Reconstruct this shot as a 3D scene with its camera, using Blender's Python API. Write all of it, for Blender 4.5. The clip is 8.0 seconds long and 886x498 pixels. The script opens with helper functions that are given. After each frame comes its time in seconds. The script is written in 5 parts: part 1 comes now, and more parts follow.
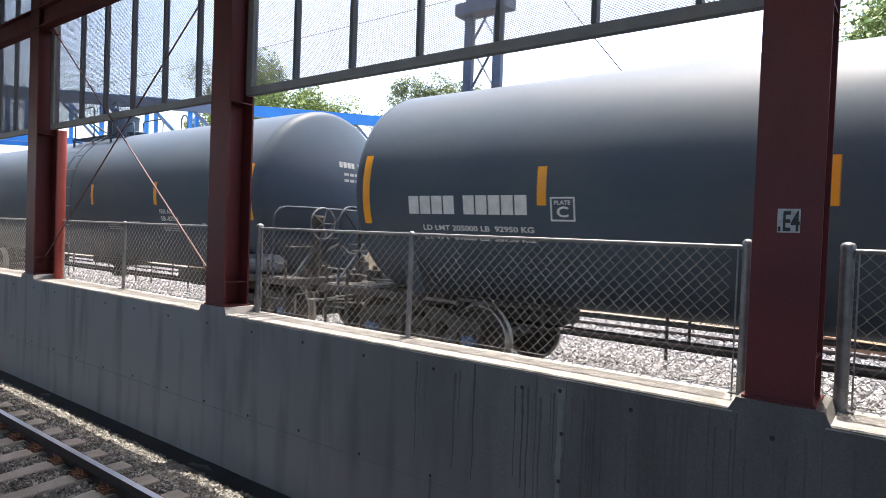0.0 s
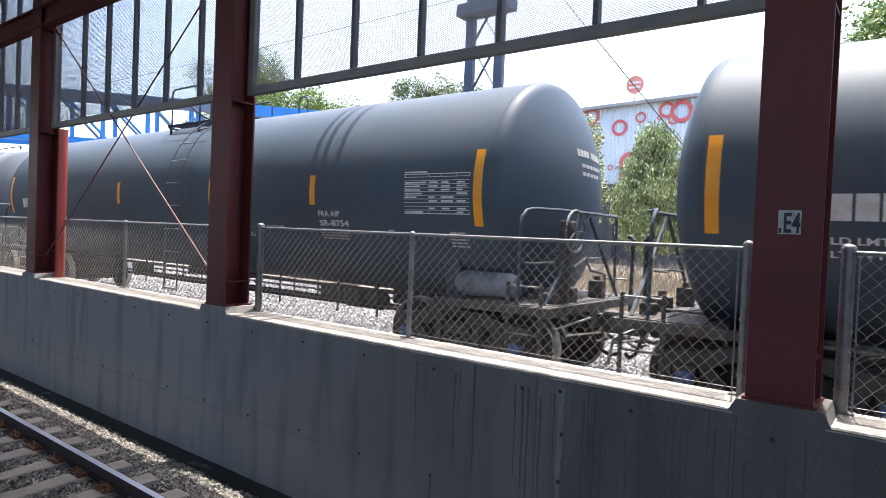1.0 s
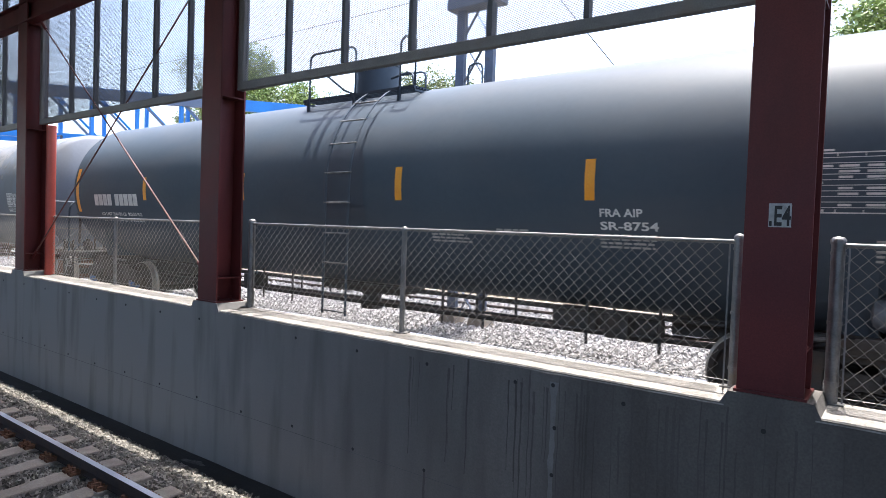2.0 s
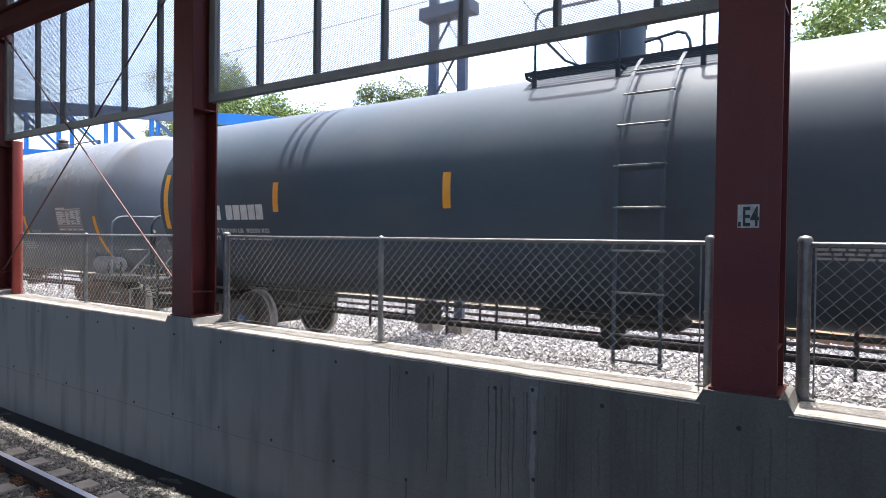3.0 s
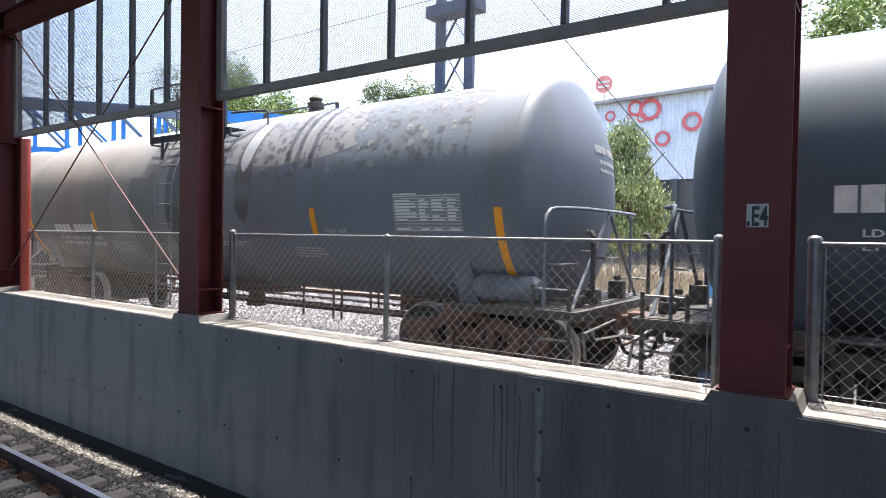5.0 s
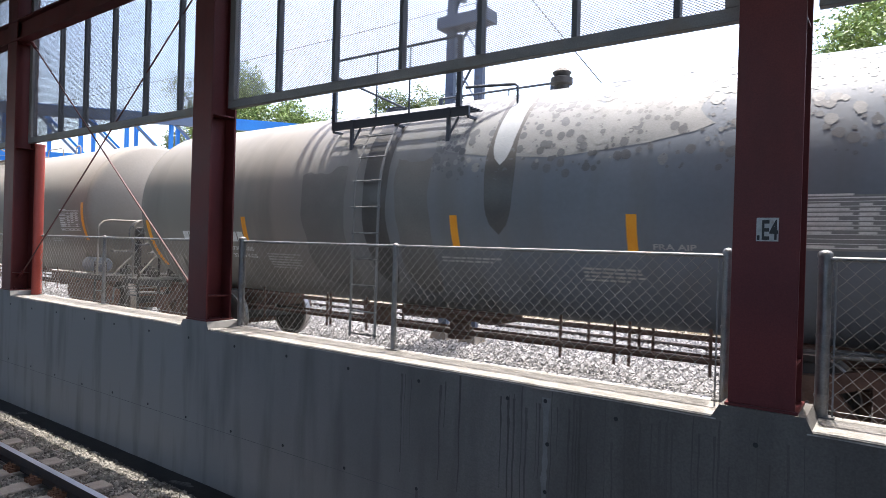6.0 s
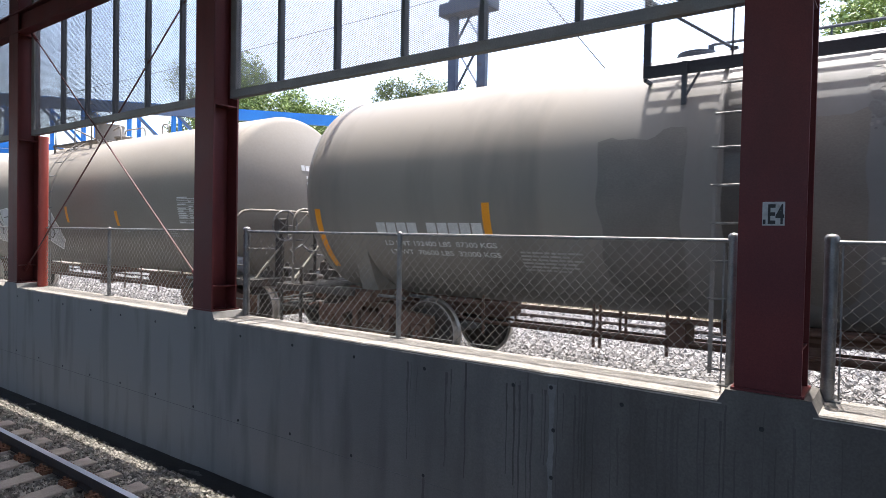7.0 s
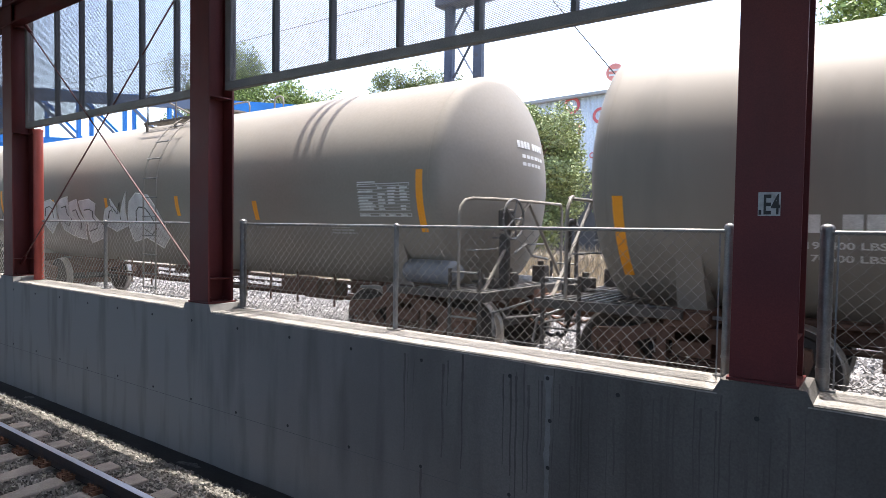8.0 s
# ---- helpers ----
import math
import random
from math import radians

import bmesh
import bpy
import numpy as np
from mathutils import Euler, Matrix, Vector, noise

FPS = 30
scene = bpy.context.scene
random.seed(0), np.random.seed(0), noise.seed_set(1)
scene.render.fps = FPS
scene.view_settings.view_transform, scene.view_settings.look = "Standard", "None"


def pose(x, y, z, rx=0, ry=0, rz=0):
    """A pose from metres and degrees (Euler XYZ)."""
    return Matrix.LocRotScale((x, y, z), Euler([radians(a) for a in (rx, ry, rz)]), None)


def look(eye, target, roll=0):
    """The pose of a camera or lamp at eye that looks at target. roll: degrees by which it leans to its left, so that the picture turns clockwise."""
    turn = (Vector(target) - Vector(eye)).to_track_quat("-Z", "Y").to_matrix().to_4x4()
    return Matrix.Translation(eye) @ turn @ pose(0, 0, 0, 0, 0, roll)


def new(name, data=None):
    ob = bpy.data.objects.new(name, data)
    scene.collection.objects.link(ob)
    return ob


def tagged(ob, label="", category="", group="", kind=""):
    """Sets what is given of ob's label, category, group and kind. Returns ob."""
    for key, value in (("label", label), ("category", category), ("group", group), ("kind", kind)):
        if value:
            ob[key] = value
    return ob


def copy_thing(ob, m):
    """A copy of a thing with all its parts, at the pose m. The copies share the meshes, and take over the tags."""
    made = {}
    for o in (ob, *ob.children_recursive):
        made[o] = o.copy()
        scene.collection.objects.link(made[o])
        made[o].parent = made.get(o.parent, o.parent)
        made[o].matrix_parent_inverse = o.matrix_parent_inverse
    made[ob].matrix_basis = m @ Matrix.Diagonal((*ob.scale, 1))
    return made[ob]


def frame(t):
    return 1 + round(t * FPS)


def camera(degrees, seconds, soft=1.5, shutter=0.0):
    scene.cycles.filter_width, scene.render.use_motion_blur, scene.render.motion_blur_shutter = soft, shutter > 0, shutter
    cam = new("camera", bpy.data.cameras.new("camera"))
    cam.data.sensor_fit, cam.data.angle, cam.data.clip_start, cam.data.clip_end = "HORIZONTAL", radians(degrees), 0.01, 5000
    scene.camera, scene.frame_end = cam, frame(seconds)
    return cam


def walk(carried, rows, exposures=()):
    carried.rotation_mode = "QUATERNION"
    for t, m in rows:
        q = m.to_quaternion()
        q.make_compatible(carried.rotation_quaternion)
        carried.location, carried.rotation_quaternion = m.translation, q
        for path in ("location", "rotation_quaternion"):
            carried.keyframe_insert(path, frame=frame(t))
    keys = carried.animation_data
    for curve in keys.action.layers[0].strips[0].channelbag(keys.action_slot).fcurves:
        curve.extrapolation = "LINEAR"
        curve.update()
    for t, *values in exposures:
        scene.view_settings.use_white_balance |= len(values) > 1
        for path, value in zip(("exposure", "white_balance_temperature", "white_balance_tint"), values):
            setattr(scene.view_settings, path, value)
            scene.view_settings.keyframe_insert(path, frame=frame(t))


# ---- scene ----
cam = camera(70.6, 8.0, soft=0.8, shutter=0.1)
PATH = [
    (0.0, pose(-0.000, 0.000, 2.800, 88.67, -2.16, 37.33)),
    (0.5, pose(0.008, -0.002, 2.804, 89.14, -2.34, 37.91)),
    (1.0, pose(-0.000, -0.003, 2.801, 88.68, -2.38, 37.38)),
    (1.5, pose(-0.005, 0.007, 2.808, 88.04, -2.50, 37.49)),
    (3.0, pose(0.009, -0.014, 2.794, 89.09, -0.73, 34.53)),
    (3.5, pose(0.009, -0.013, 2.800, 89.04, -2.15, 35.51)),
    (4.0, pose(-0.001, 0.003, 2.804, 88.16, -1.88, 34.04)),
    (4.5, pose(-0.004, 0.005, 2.796, 88.42, -0.94, 34.60)),
    (6.0, pose(0.001, -0.010, 2.794, 89.83, -1.69, 35.83)),
    (6.5, pose(-0.000, -0.012, 2.797, 88.88, -1.40, 36.04)),
    (7.0, pose(-0.007, -0.009, 2.786, 88.78, -1.12, 36.17)),
    (7.5, pose(-0.002, -0.007, 2.786, 88.13, -1.05, 36.21)),
    (8.0, pose(0.001, 0.004, 2.789, 87.99, -0.88, 35.96)),
]
walk(cam, PATH, [(0.0, 2.34, 6800, 12), (1.5, 2.38, 6450, 12), (3.5, 2.32, 6500, 12), (5.0, 2.34, 6550, 12), (6.5, 2.2, 6550, 12), (8.0, 2.2, 6550, 12)])

# ---- daylight: a high sun from beyond the far tracks ----
SUN_EL, SUN_AZ = 77.0, -12.0
world = bpy.data.worlds.new("sky")
world.use_nodes = True
scene.world = world
wn = world.node_tree
sky = wn.nodes.new("ShaderNodeTexSky")
sky.sky_type, sky.sun_disc = "NISHITA", False
sky.sun_elevation, sky.sun_rotation = radians(SUN_EL), radians(SUN_AZ)
sky.air_density, sky.dust_density, sky.ozone_density = 1.0, 3.5, 1.5
wn.nodes["Background"].inputs["Strength"].default_value = 0.15
wn.links.new(sky.outputs[0], wn.nodes["Background"].inputs[0])
sun = new("sun", bpy.data.lights.new("sun", "SUN"))
sun.data.energy, sun.data.angle, sun.data.color = 2.05, radians(0.53), (1.0, 0.96, 0.9)
sun.matrix_world = look((0, 0, 0), (-math.sin(radians(SUN_AZ)) * math.cos(radians(SUN_EL)), -math.cos(radians(SUN_AZ)) * math.cos(radians(SUN_EL)), -math.sin(radians(SUN_EL))))


# ---- materials ----
def mat(name, a, b, rough=0.6, metal=0.0, scale=6.0, fine=80.0, bump=0.15, stretch=(1, 1, 1), coat=0.0,
        rough_b=None, dirt=None, dirt_at=(0.5, 0.7), dirt_scale=1.2, dirt_stretch=(1, 1, 1), vary=0.0, world_space=False, spec=0.5, even=0.8, dust_haze=None):
    """Two paint tones over a broad noise, fine grain, bump, and an optional dirt layer."""
    m = bpy.data.materials.new(name)
    m.use_nodes = True
    nt = m.node_tree
    bs = nt.nodes["Principled BSDF"]
    co = nt.nodes.new("ShaderNodeTexCoord")
    src = co.outputs["Object"]
    if world_space:
        ge = nt.nodes.new("ShaderNodeNewGeometry")
        src = ge.outputs["Position"]

    def noise_tex(sc, st, detail=5.0):
        mp = nt.nodes.new("ShaderNodeMapping")
        mp.inputs["Scale"].default_value = st
        nt.links.new(src, mp.inputs[0])
        n = nt.nodes.new("ShaderNodeTexNoise")
        n.inputs["Scale"].default_value, n.inputs["Detail"].default_value = sc, detail
        nt.links.new(mp.outputs[0], n.inputs["Vector"])
        return n.outputs["Fac"]

    def ramp(fac, lo, hi):
        r = nt.nodes.new("ShaderNodeMapRange")
        r.inputs[1].default_value, r.inputs[2].default_value = lo, hi
        nt.links.new(fac, r.inputs[0])
        return r.outputs[0]

    def blend(fac, x, y):
        mx = nt.nodes.new("ShaderNodeMix")
        mx.data_type = "RGBA"
        nt.links.new(fac, mx.inputs[0])
        for sock, val in ((mx.inputs[6], x), (mx.inputs[7], y)):
            if isinstance(val, tuple):
                sock.default_value = (*val, 1)
            else:
                nt.links.new(val, sock)
        return mx.outputs[2]

    broad = ramp(noise_tex(scale, stretch), 0.35, 0.65)
    grain = noise_tex(fine, (1, 1, 1), 3.0)
    col = blend(broad, a, b)
    mul = nt.nodes.new("ShaderNodeMix")
    mul.data_type, mul.blend_type = "RGBA", "MULTIPLY"
    mul.inputs[0].default_value = 1.0
    nt.links.new(col, mul.inputs[6])
    g = ramp(grain, 0.2, 0.8)
    gr = nt.nodes.new("ShaderNodeMapRange")
    gr.inputs[3].default_value, gr.inputs[4].default_value = even, 1 + (1 - even) * 0.75
    nt.links.new(g, gr.inputs[0])
    nt.links.new(gr.outputs[0], mul.inputs[7])
    col = mul.outputs[2]
    if dust_haze:
        # paler colour over one end, uneven edge: dust on cars, haze painted into concrete
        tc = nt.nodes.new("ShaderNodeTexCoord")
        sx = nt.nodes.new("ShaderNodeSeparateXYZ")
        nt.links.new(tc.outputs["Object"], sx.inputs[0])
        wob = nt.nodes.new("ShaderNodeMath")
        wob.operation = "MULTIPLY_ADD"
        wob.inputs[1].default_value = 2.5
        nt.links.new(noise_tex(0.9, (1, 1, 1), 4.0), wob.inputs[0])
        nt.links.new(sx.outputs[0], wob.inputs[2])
        col = blend(ramp(wob.outputs[0], dust_haze[1], dust_haze[2]), dust_haze[0], col)
    if dirt:
        d = ramp(noise_tex(dirt_scale, dirt_stretch, 7.0), *dirt_at)
        col = blend(d, col, dirt)
    if vary:
        oi = nt.nodes.new("ShaderNodeNewGeometry")
        hs = nt.nodes.new("ShaderNodeHueSaturation")
        vr = nt.nodes.new("ShaderNodeMapRange")
        vr.inputs[3].default_value, vr.inputs[4].default_value = 1 - vary, 1 + vary
        nt.links.new(oi.outputs["Random Per Island"], vr.inputs[0])
        nt.links.new(vr.outputs[0], hs.inputs["Value"])
        nt.links.new(col, hs.inputs["Color"])
        col = hs.outputs[0]
    nt.links.new(col, bs.inputs["Base Color"])
    bs.inputs["Metallic"].default_value = metal
    rr = nt.nodes.new("ShaderNodeMapRange")
    rr.inputs[3].default_value, rr.inputs[4].default_value = rough, rough_b if rough_b is not None else min(1, rough + 0.12)
    nt.links.new(broad, rr.inputs[0])
    nt.links.new(rr.outputs[0], bs.inputs["Roughness"])
    bs.inputs["Coat Weight"].default_value = coat
    bs.inputs["Specular IOR Level"].default_value = spec
    if bump:
        bp = nt.nodes.new("ShaderNodeBump")
        bp.inputs["Strength"].default_value, bp.inputs["Distance"].default_value = bump, 0.01
        nt.links.new(grain, bp.inputs["Height"])
        nt.links.new(bp.outputs[0], bs.inputs["Normal"])
    return m


M = {}
# paler toward low x: drier concrete, with lens haze painted into the colour
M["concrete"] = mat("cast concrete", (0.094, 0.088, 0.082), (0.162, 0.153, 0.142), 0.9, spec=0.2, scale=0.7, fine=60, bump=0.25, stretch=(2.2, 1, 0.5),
                    dirt=(0.078, 0.075, 0.071), dirt_at=(0.5, 1.0), dirt_scale=1.5, dirt_stretch=(2.2, 2.0, 0.3), dust_haze=((0.27, 0.263, 0.252), -7.0, -0.5))
M["damp"] = mat("damp dark concrete streak", (0.092, 0.087, 0.081), (0.125, 0.118, 0.11), 0.88, spec=0.2, scale=4, stretch=(1, 1, 0.2))
M["joint"] = mat("formwork joint line", (0.09, 0.09, 0.092), (0.13, 0.13, 0.13), 0.9, scale=5)
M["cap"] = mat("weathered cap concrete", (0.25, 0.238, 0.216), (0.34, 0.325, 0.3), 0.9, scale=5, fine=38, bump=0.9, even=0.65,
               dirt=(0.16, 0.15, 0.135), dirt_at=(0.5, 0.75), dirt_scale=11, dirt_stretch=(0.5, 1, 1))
M["hole"] = mat("dark tie hole", (0.03, 0.03, 0.03), (0.05, 0.05, 0.05), 0.9)
M["streak"] = mat("pale lime streak", (0.175, 0.175, 0.17), (0.22, 0.22, 0.213), 0.9, scale=8)
M["red"] = mat("oxide red paint", (0.108, 0.026, 0.027), (0.14, 0.033, 0.032), 0.45, spec=0.22, scale=1.5, fine=120, bump=0.05,
               dirt=(0.075, 0.025, 0.023), dirt_at=(0.5, 0.8), dirt_scale=2.5, dirt_stretch=(1, 1, 0.25))
M["red_bright"] = mat("bright red pipe paint", (0.42, 0.07, 0.045), (0.5, 0.09, 0.06), 0.4, scale=2, bump=0.04)
M["rod"] = mat("red brown rod paint", (0.11, 0.045, 0.04), (0.16, 0.065, 0.055), 0.55, scale=4)
M["galv"] = mat("galvanised steel", (0.18, 0.18, 0.18), (0.27, 0.265, 0.26), 0.42, 0.75, scale=9, fine=90, bump=0.06,
                dirt=(0.2, 0.17, 0.14), dirt_at=(0.58, 0.8), dirt_scale=6)
M["wire"] = mat("fence wire zinc", (0.23, 0.225, 0.215), (0.34, 0.33, 0.315), 0.5, 0.3, scale=5, bump=0)
M["screen"] = mat("grey expanded metal", (0.1, 0.105, 0.118), (0.14, 0.145, 0.155), 0.55, 0.3, scale=3, bump=0)
M["frame"] = mat("dark grey frame steel", (0.17, 0.165, 0.165), (0.25, 0.235, 0.225), 0.5, 0.2, scale=2, bump=0.05,
                 dirt=(0.2, 0.16, 0.13), dirt_at=(0.55, 0.8), dirt_scale=3)
M["mullion"] = mat("dark slate mullion steel", (0.075, 0.08, 0.092), (0.11, 0.112, 0.12), 0.5, 0.2, scale=2, bump=0.04)
M["plate"] = mat("stencil plate white", (0.46, 0.46, 0.45), (0.36, 0.36, 0.35), 0.6, scale=20, dirt=(0.2, 0.15, 0.14), dirt_at=(0.6, 0.75), dirt_scale=14)
M["ink"] = mat("black paint", (0.012, 0.012, 0.012), (0.02, 0.02, 0.02), 0.5, bump=0)
M["rail"] = mat("polished rail head", (0.62, 0.62, 0.62), (0.74, 0.74, 0.74), 0.3, 1.0, scale=3, bump=0.02, stretch=(0.2, 1, 1))
M["rail_side"] = mat("rusty rail side", (0.06, 0.05, 0.05), (0.1, 0.075, 0.06), 0.8, 0.2, scale=6, bump=0.2)
M["rust"] = mat("rusty clip steel", (0.16, 0.075, 0.045), (0.24, 0.12, 0.07), 0.85, scale=14, fine=90, bump=0.3)
# near-black tone paints in the shade at the wall foot
M["foot_shade"] = mat("smooth bed with painted shade", (0.03, 0.029, 0.028), (0.05, 0.047, 0.044), 0.9, scale=3, fine=40, bump=0.4)
M["sleeper"] = mat("concrete sleeper", (0.3, 0.265, 0.23), (0.38, 0.345, 0.3), 0.9, scale=5, fine=50, bump=0.3)
M["ballast"] = mat("grey ballast bed", (0.08, 0.078, 0.075), (0.17, 0.165, 0.155), 0.95, scale=22, fine=60, bump=0.9)
M["stone"] = mat("ballast stones", (0.2, 0.195, 0.19), (0.3, 0.29, 0.28), 0.9, scale=7, fine=60, bump=0.2, vary=0.45)
M["stone_dark"] = mat("grey brown ballast stones", (0.2, 0.19, 0.17), (0.3, 0.285, 0.25), 0.9, scale=5, fine=60, bump=0.2, vary=0.5)
M["tank_black"] = mat("black tank paint", (0.064, 0.086, 0.11), (0.074, 0.097, 0.121), 0.48, scale=0.7, fine=14, bump=0.003, rough_b=0.54, spec=0.13, even=0.95,
                      dirt=(0.095, 0.106, 0.12), dirt_at=(0.45, 0.9), dirt_scale=0.8, dirt_stretch=(0.8, 1, 2.2))
M["tank_dark"] = mat("dark plate paint", (0.045, 0.058, 0.078), (0.058, 0.07, 0.09), 0.5, scale=2, bump=0.005, spec=0.5)
M["white_run"] = mat("white dried product", (0.32, 0.34, 0.35), (0.38, 0.4, 0.41), 0.5, scale=2, bump=0.03)
M["tank_grey"] = mat("weathered grey tank paint", (0.155, 0.178, 0.207), (0.18, 0.2, 0.228), 0.5, spec=0.25, scale=0.6, fine=20, bump=0.006, even=0.94,
                     dirt=(0.15, 0.145, 0.135), dirt_at=(0.52, 0.85), dirt_scale=0.9, dirt_stretch=(1.6, 1, 0.25), dust_haze=((0.262, 0.242, 0.212), -1.5, 3.2))
M["tank_beige"] = mat("dusty taupe tank paint", (0.258, 0.236, 0.205), (0.285, 0.262, 0.228), 0.66, spec=0.2, scale=0.6, fine=25, bump=0.01, even=0.93,
                      dirt=(0.285, 0.27, 0.24), dirt_at=(0.45, 0.85), dirt_scale=1.0, dirt_stretch=(0.4, 1, 1.5))
M["under"] = mat("grimy black running gear", (0.058, 0.055, 0.052), (0.1, 0.093, 0.085), 0.7, 0.1, scale=5, fine=60, bump=0.2,
                 dirt=(0.11, 0.08, 0.06), dirt_at=(0.55, 0.8), dirt_scale=4)
M["under_brown"] = mat("rust brown running gear", (0.125, 0.07, 0.052), (0.185, 0.11, 0.082), 0.8, 0.1, scale=5, fine=60, bump=0.2,
                       dirt=(0.16, 0.11, 0.08), dirt_at=(0.5, 0.8), dirt_scale=4)
M["wheel"] = mat("rolled wheel steel", (0.05, 0.044, 0.04), (0.085, 0.07, 0.06), 0.7, 0.1, scale=6)
M["tread"] = mat("bright wheel tread", (0.4, 0.36, 0.32), (0.5, 0.46, 0.42), 0.35, 0.9, scale=6, bump=0.02)
M["bearing_blue"] = mat("blue bearing cap paint", (0.06, 0.13, 0.3), (0.08, 0.17, 0.38), 0.5, scale=12, dirt=(0.05, 0.045, 0.04), dirt_at=(0.5, 0.65), dirt_scale=9)
M["tan"] = mat("tan concrete kerb", (0.17, 0.145, 0.115), (0.23, 0.195, 0.16), 0.9, scale=2)
M["reservoir"] = mat("blue grey reservoir paint", (0.16, 0.185, 0.22), (0.2, 0.225, 0.26), 0.38, scale=4, bump=0.04, dirt=(0.1, 0.1, 0.1), dirt_at=(0.5, 0.75), dirt_scale=5)
M["grab"] = mat("worn grab iron paint", (0.1, 0.1, 0.1), (0.28, 0.28, 0.27), 0.45, 0.4, scale=8, bump=0.04)
M["orange"] = mat("orange reflective tape", (0.86, 0.33, 0.012), (0.9, 0.38, 0.02), 0.4, scale=5, fine=200, bump=0.03)
M["white"] = mat("white stencil paint", (0.72, 0.72, 0.7), (0.58, 0.58, 0.56), 0.6, scale=9, bump=0.02)
M["white_dim"] = mat("faded stencil paint", (0.48, 0.47, 0.44), (0.36, 0.35, 0.33), 0.7, scale=9, bump=0.02)
M["silver"] = mat("silver spray paint", (0.66, 0.66, 0.66), (0.5, 0.5, 0.51), 0.45, 0.0, scale=3, bump=0.02)
M["spot"] = mat("pale product residue", (0.2, 0.206, 0.206), (0.23, 0.234, 0.23), 0.5, scale=2.5, bump=0.02)
M["stain"] = mat("dark wet stain", (0.075, 0.073, 0.07), (0.1, 0.096, 0.09), 0.35, scale=3, bump=0.05)
M["stain_grey"] = mat("damp grey paint", (0.105, 0.11, 0.116), (0.13, 0.135, 0.14), 0.4, scale=3, bump=0.03)
M["stain_brown"] = mat("brown grime film", (0.15, 0.143, 0.132), (0.18, 0.172, 0.158), 0.5, scale=2.5, bump=0.03)
M["blue"] = mat("blue gantry paint", (0.015, 0.17, 0.5), (0.02, 0.21, 0.58), 0.45, scale=1, bump=0.03)
M["blue_dark"] = mat("grey blue gantry paint", (0.1, 0.13, 0.19), (0.13, 0.16, 0.22), 0.6, scale=1, bump=0.03)
M["mast"] = mat("blue grey mast paint", (0.07, 0.09, 0.13), (0.11, 0.13, 0.17), 0.5, 0.2, scale=2, bump=0.06,
                dirt=(0.1, 0.08, 0.07), dirt_at=(0.6, 0.8), dirt_scale=4)
M["ground"] = mat("dry earth", (0.26, 0.22, 0.17), (0.36, 0.31, 0.25), 0.95, scale=0.5, fine=20, bump=0.6, world_space=True)
M["straw"] = mat("dry straw grass", (0.3, 0.25, 0.165), (0.4, 0.335, 0.23), 0.85, scale=1.2, bump=0, vary=0.4)
M["leaf"] = mat("fresh green leaves", (0.15, 0.21, 0.055), (0.22, 0.29, 0.085), 0.5, scale=0.8, bump=0, vary=0.5)
M["leaf_sage"] = mat("pale sage leaves", (0.21, 0.255, 0.1), (0.29, 0.335, 0.145), 0.5, scale=0.8, bump=0, vary=0.5)
M["leaf_dark"] = mat("dull green leaves", (0.11, 0.145, 0.05), (0.17, 0.2, 0.075), 0.5, scale=0.8, bump=0, vary=0.5)
M["bark"] = mat("grey brown bark", (0.12, 0.09, 0.07), (0.2, 0.16, 0.12), 0.9, scale=8, bump=0.5)
M["sheet"] = mat("pale blue corrugated sheet", (0.5, 0.57, 0.66), (0.6, 0.66, 0.73), 0.55, scale=0.6, fine=10, bump=0.02,
                 dirt=(0.4, 0.42, 0.45), dirt_at=(0.5, 0.8), dirt_scale=2, dirt_stretch=(2, 2, 0.2))
M["mural_red"] = mat("faded red mural paint", (0.5, 0.09, 0.1), (0.58, 0.14, 0.14), 0.6, scale=1.5, bump=0.02)
M["sign_red"] = mat("red disc sign paint", (0.6, 0.2, 0.16), (0.66, 0.26, 0.22), 0.5, scale=2, bump=0)
# dark tone stands in for the shade inside the open shed
M["shed_shade"] = mat("shed wall with painted shade", (0.05, 0.055, 0.06), (0.08, 0.085, 0.09), 0.8, scale=0.7)
M["roof"] = mat("grey roof sheet", (0.24, 0.25, 0.26), (0.32, 0.33, 0.34), 0.7, scale=0.5, bump=0.05)
M["floor"] = mat("platform concrete", (0.3, 0.3, 0.29), (0.38, 0.37, 0.35), 0.85, scale=1.5)
M["yard_white"] = mat("whitewashed yard wall", (0.6, 0.6, 0.6), (0.7, 0.7, 0.68), 0.8, scale=1.0, fine=30)
M["yard_blue"] = mat("sky blue wall paint", (0.1, 0.38, 0.66), (0.14, 0.46, 0.72), 0.7, scale=1.4)
M["yard_yellow"] = mat("yellow wall paint", (0.75, 0.6, 0.04), (0.8, 0.66, 0.08), 0.7, scale=1.4)
M["timber"] = mat("old brown timber", (0.2, 0.11, 0.06), (0.28, 0.17, 0.1), 0.8, scale=4, stretch=(0.3, 2, 2))
M["insulator"] = mat("brown glazed insulator", (0.05, 0.03, 0.025), (0.07, 0.04, 0.03), 0.25)
M["cable"] = mat("dark cable", (0.05, 0.05, 0.055), (0.08, 0.08, 0.08), 0.6, bump=0)


# ---- building helpers ----
def finish(bm, name, material, parent=None, label="", smooth=None):
    me = bpy.data.meshes.new(name)
    bm.normal_update()
    bm.to_mesh(me)
    bm.free()
    me.materials.append(M[material])
    if smooth is not None:
        me.polygons.foreach_set("use_smooth", [True] * len(me.polygons))
        me.set_sharp_from_angle(angle=radians(smooth))
    ob = new(name, me)
    if parent is not None:
        ob.parent = parent
    if label:
        tagged(ob, label)
    return ob


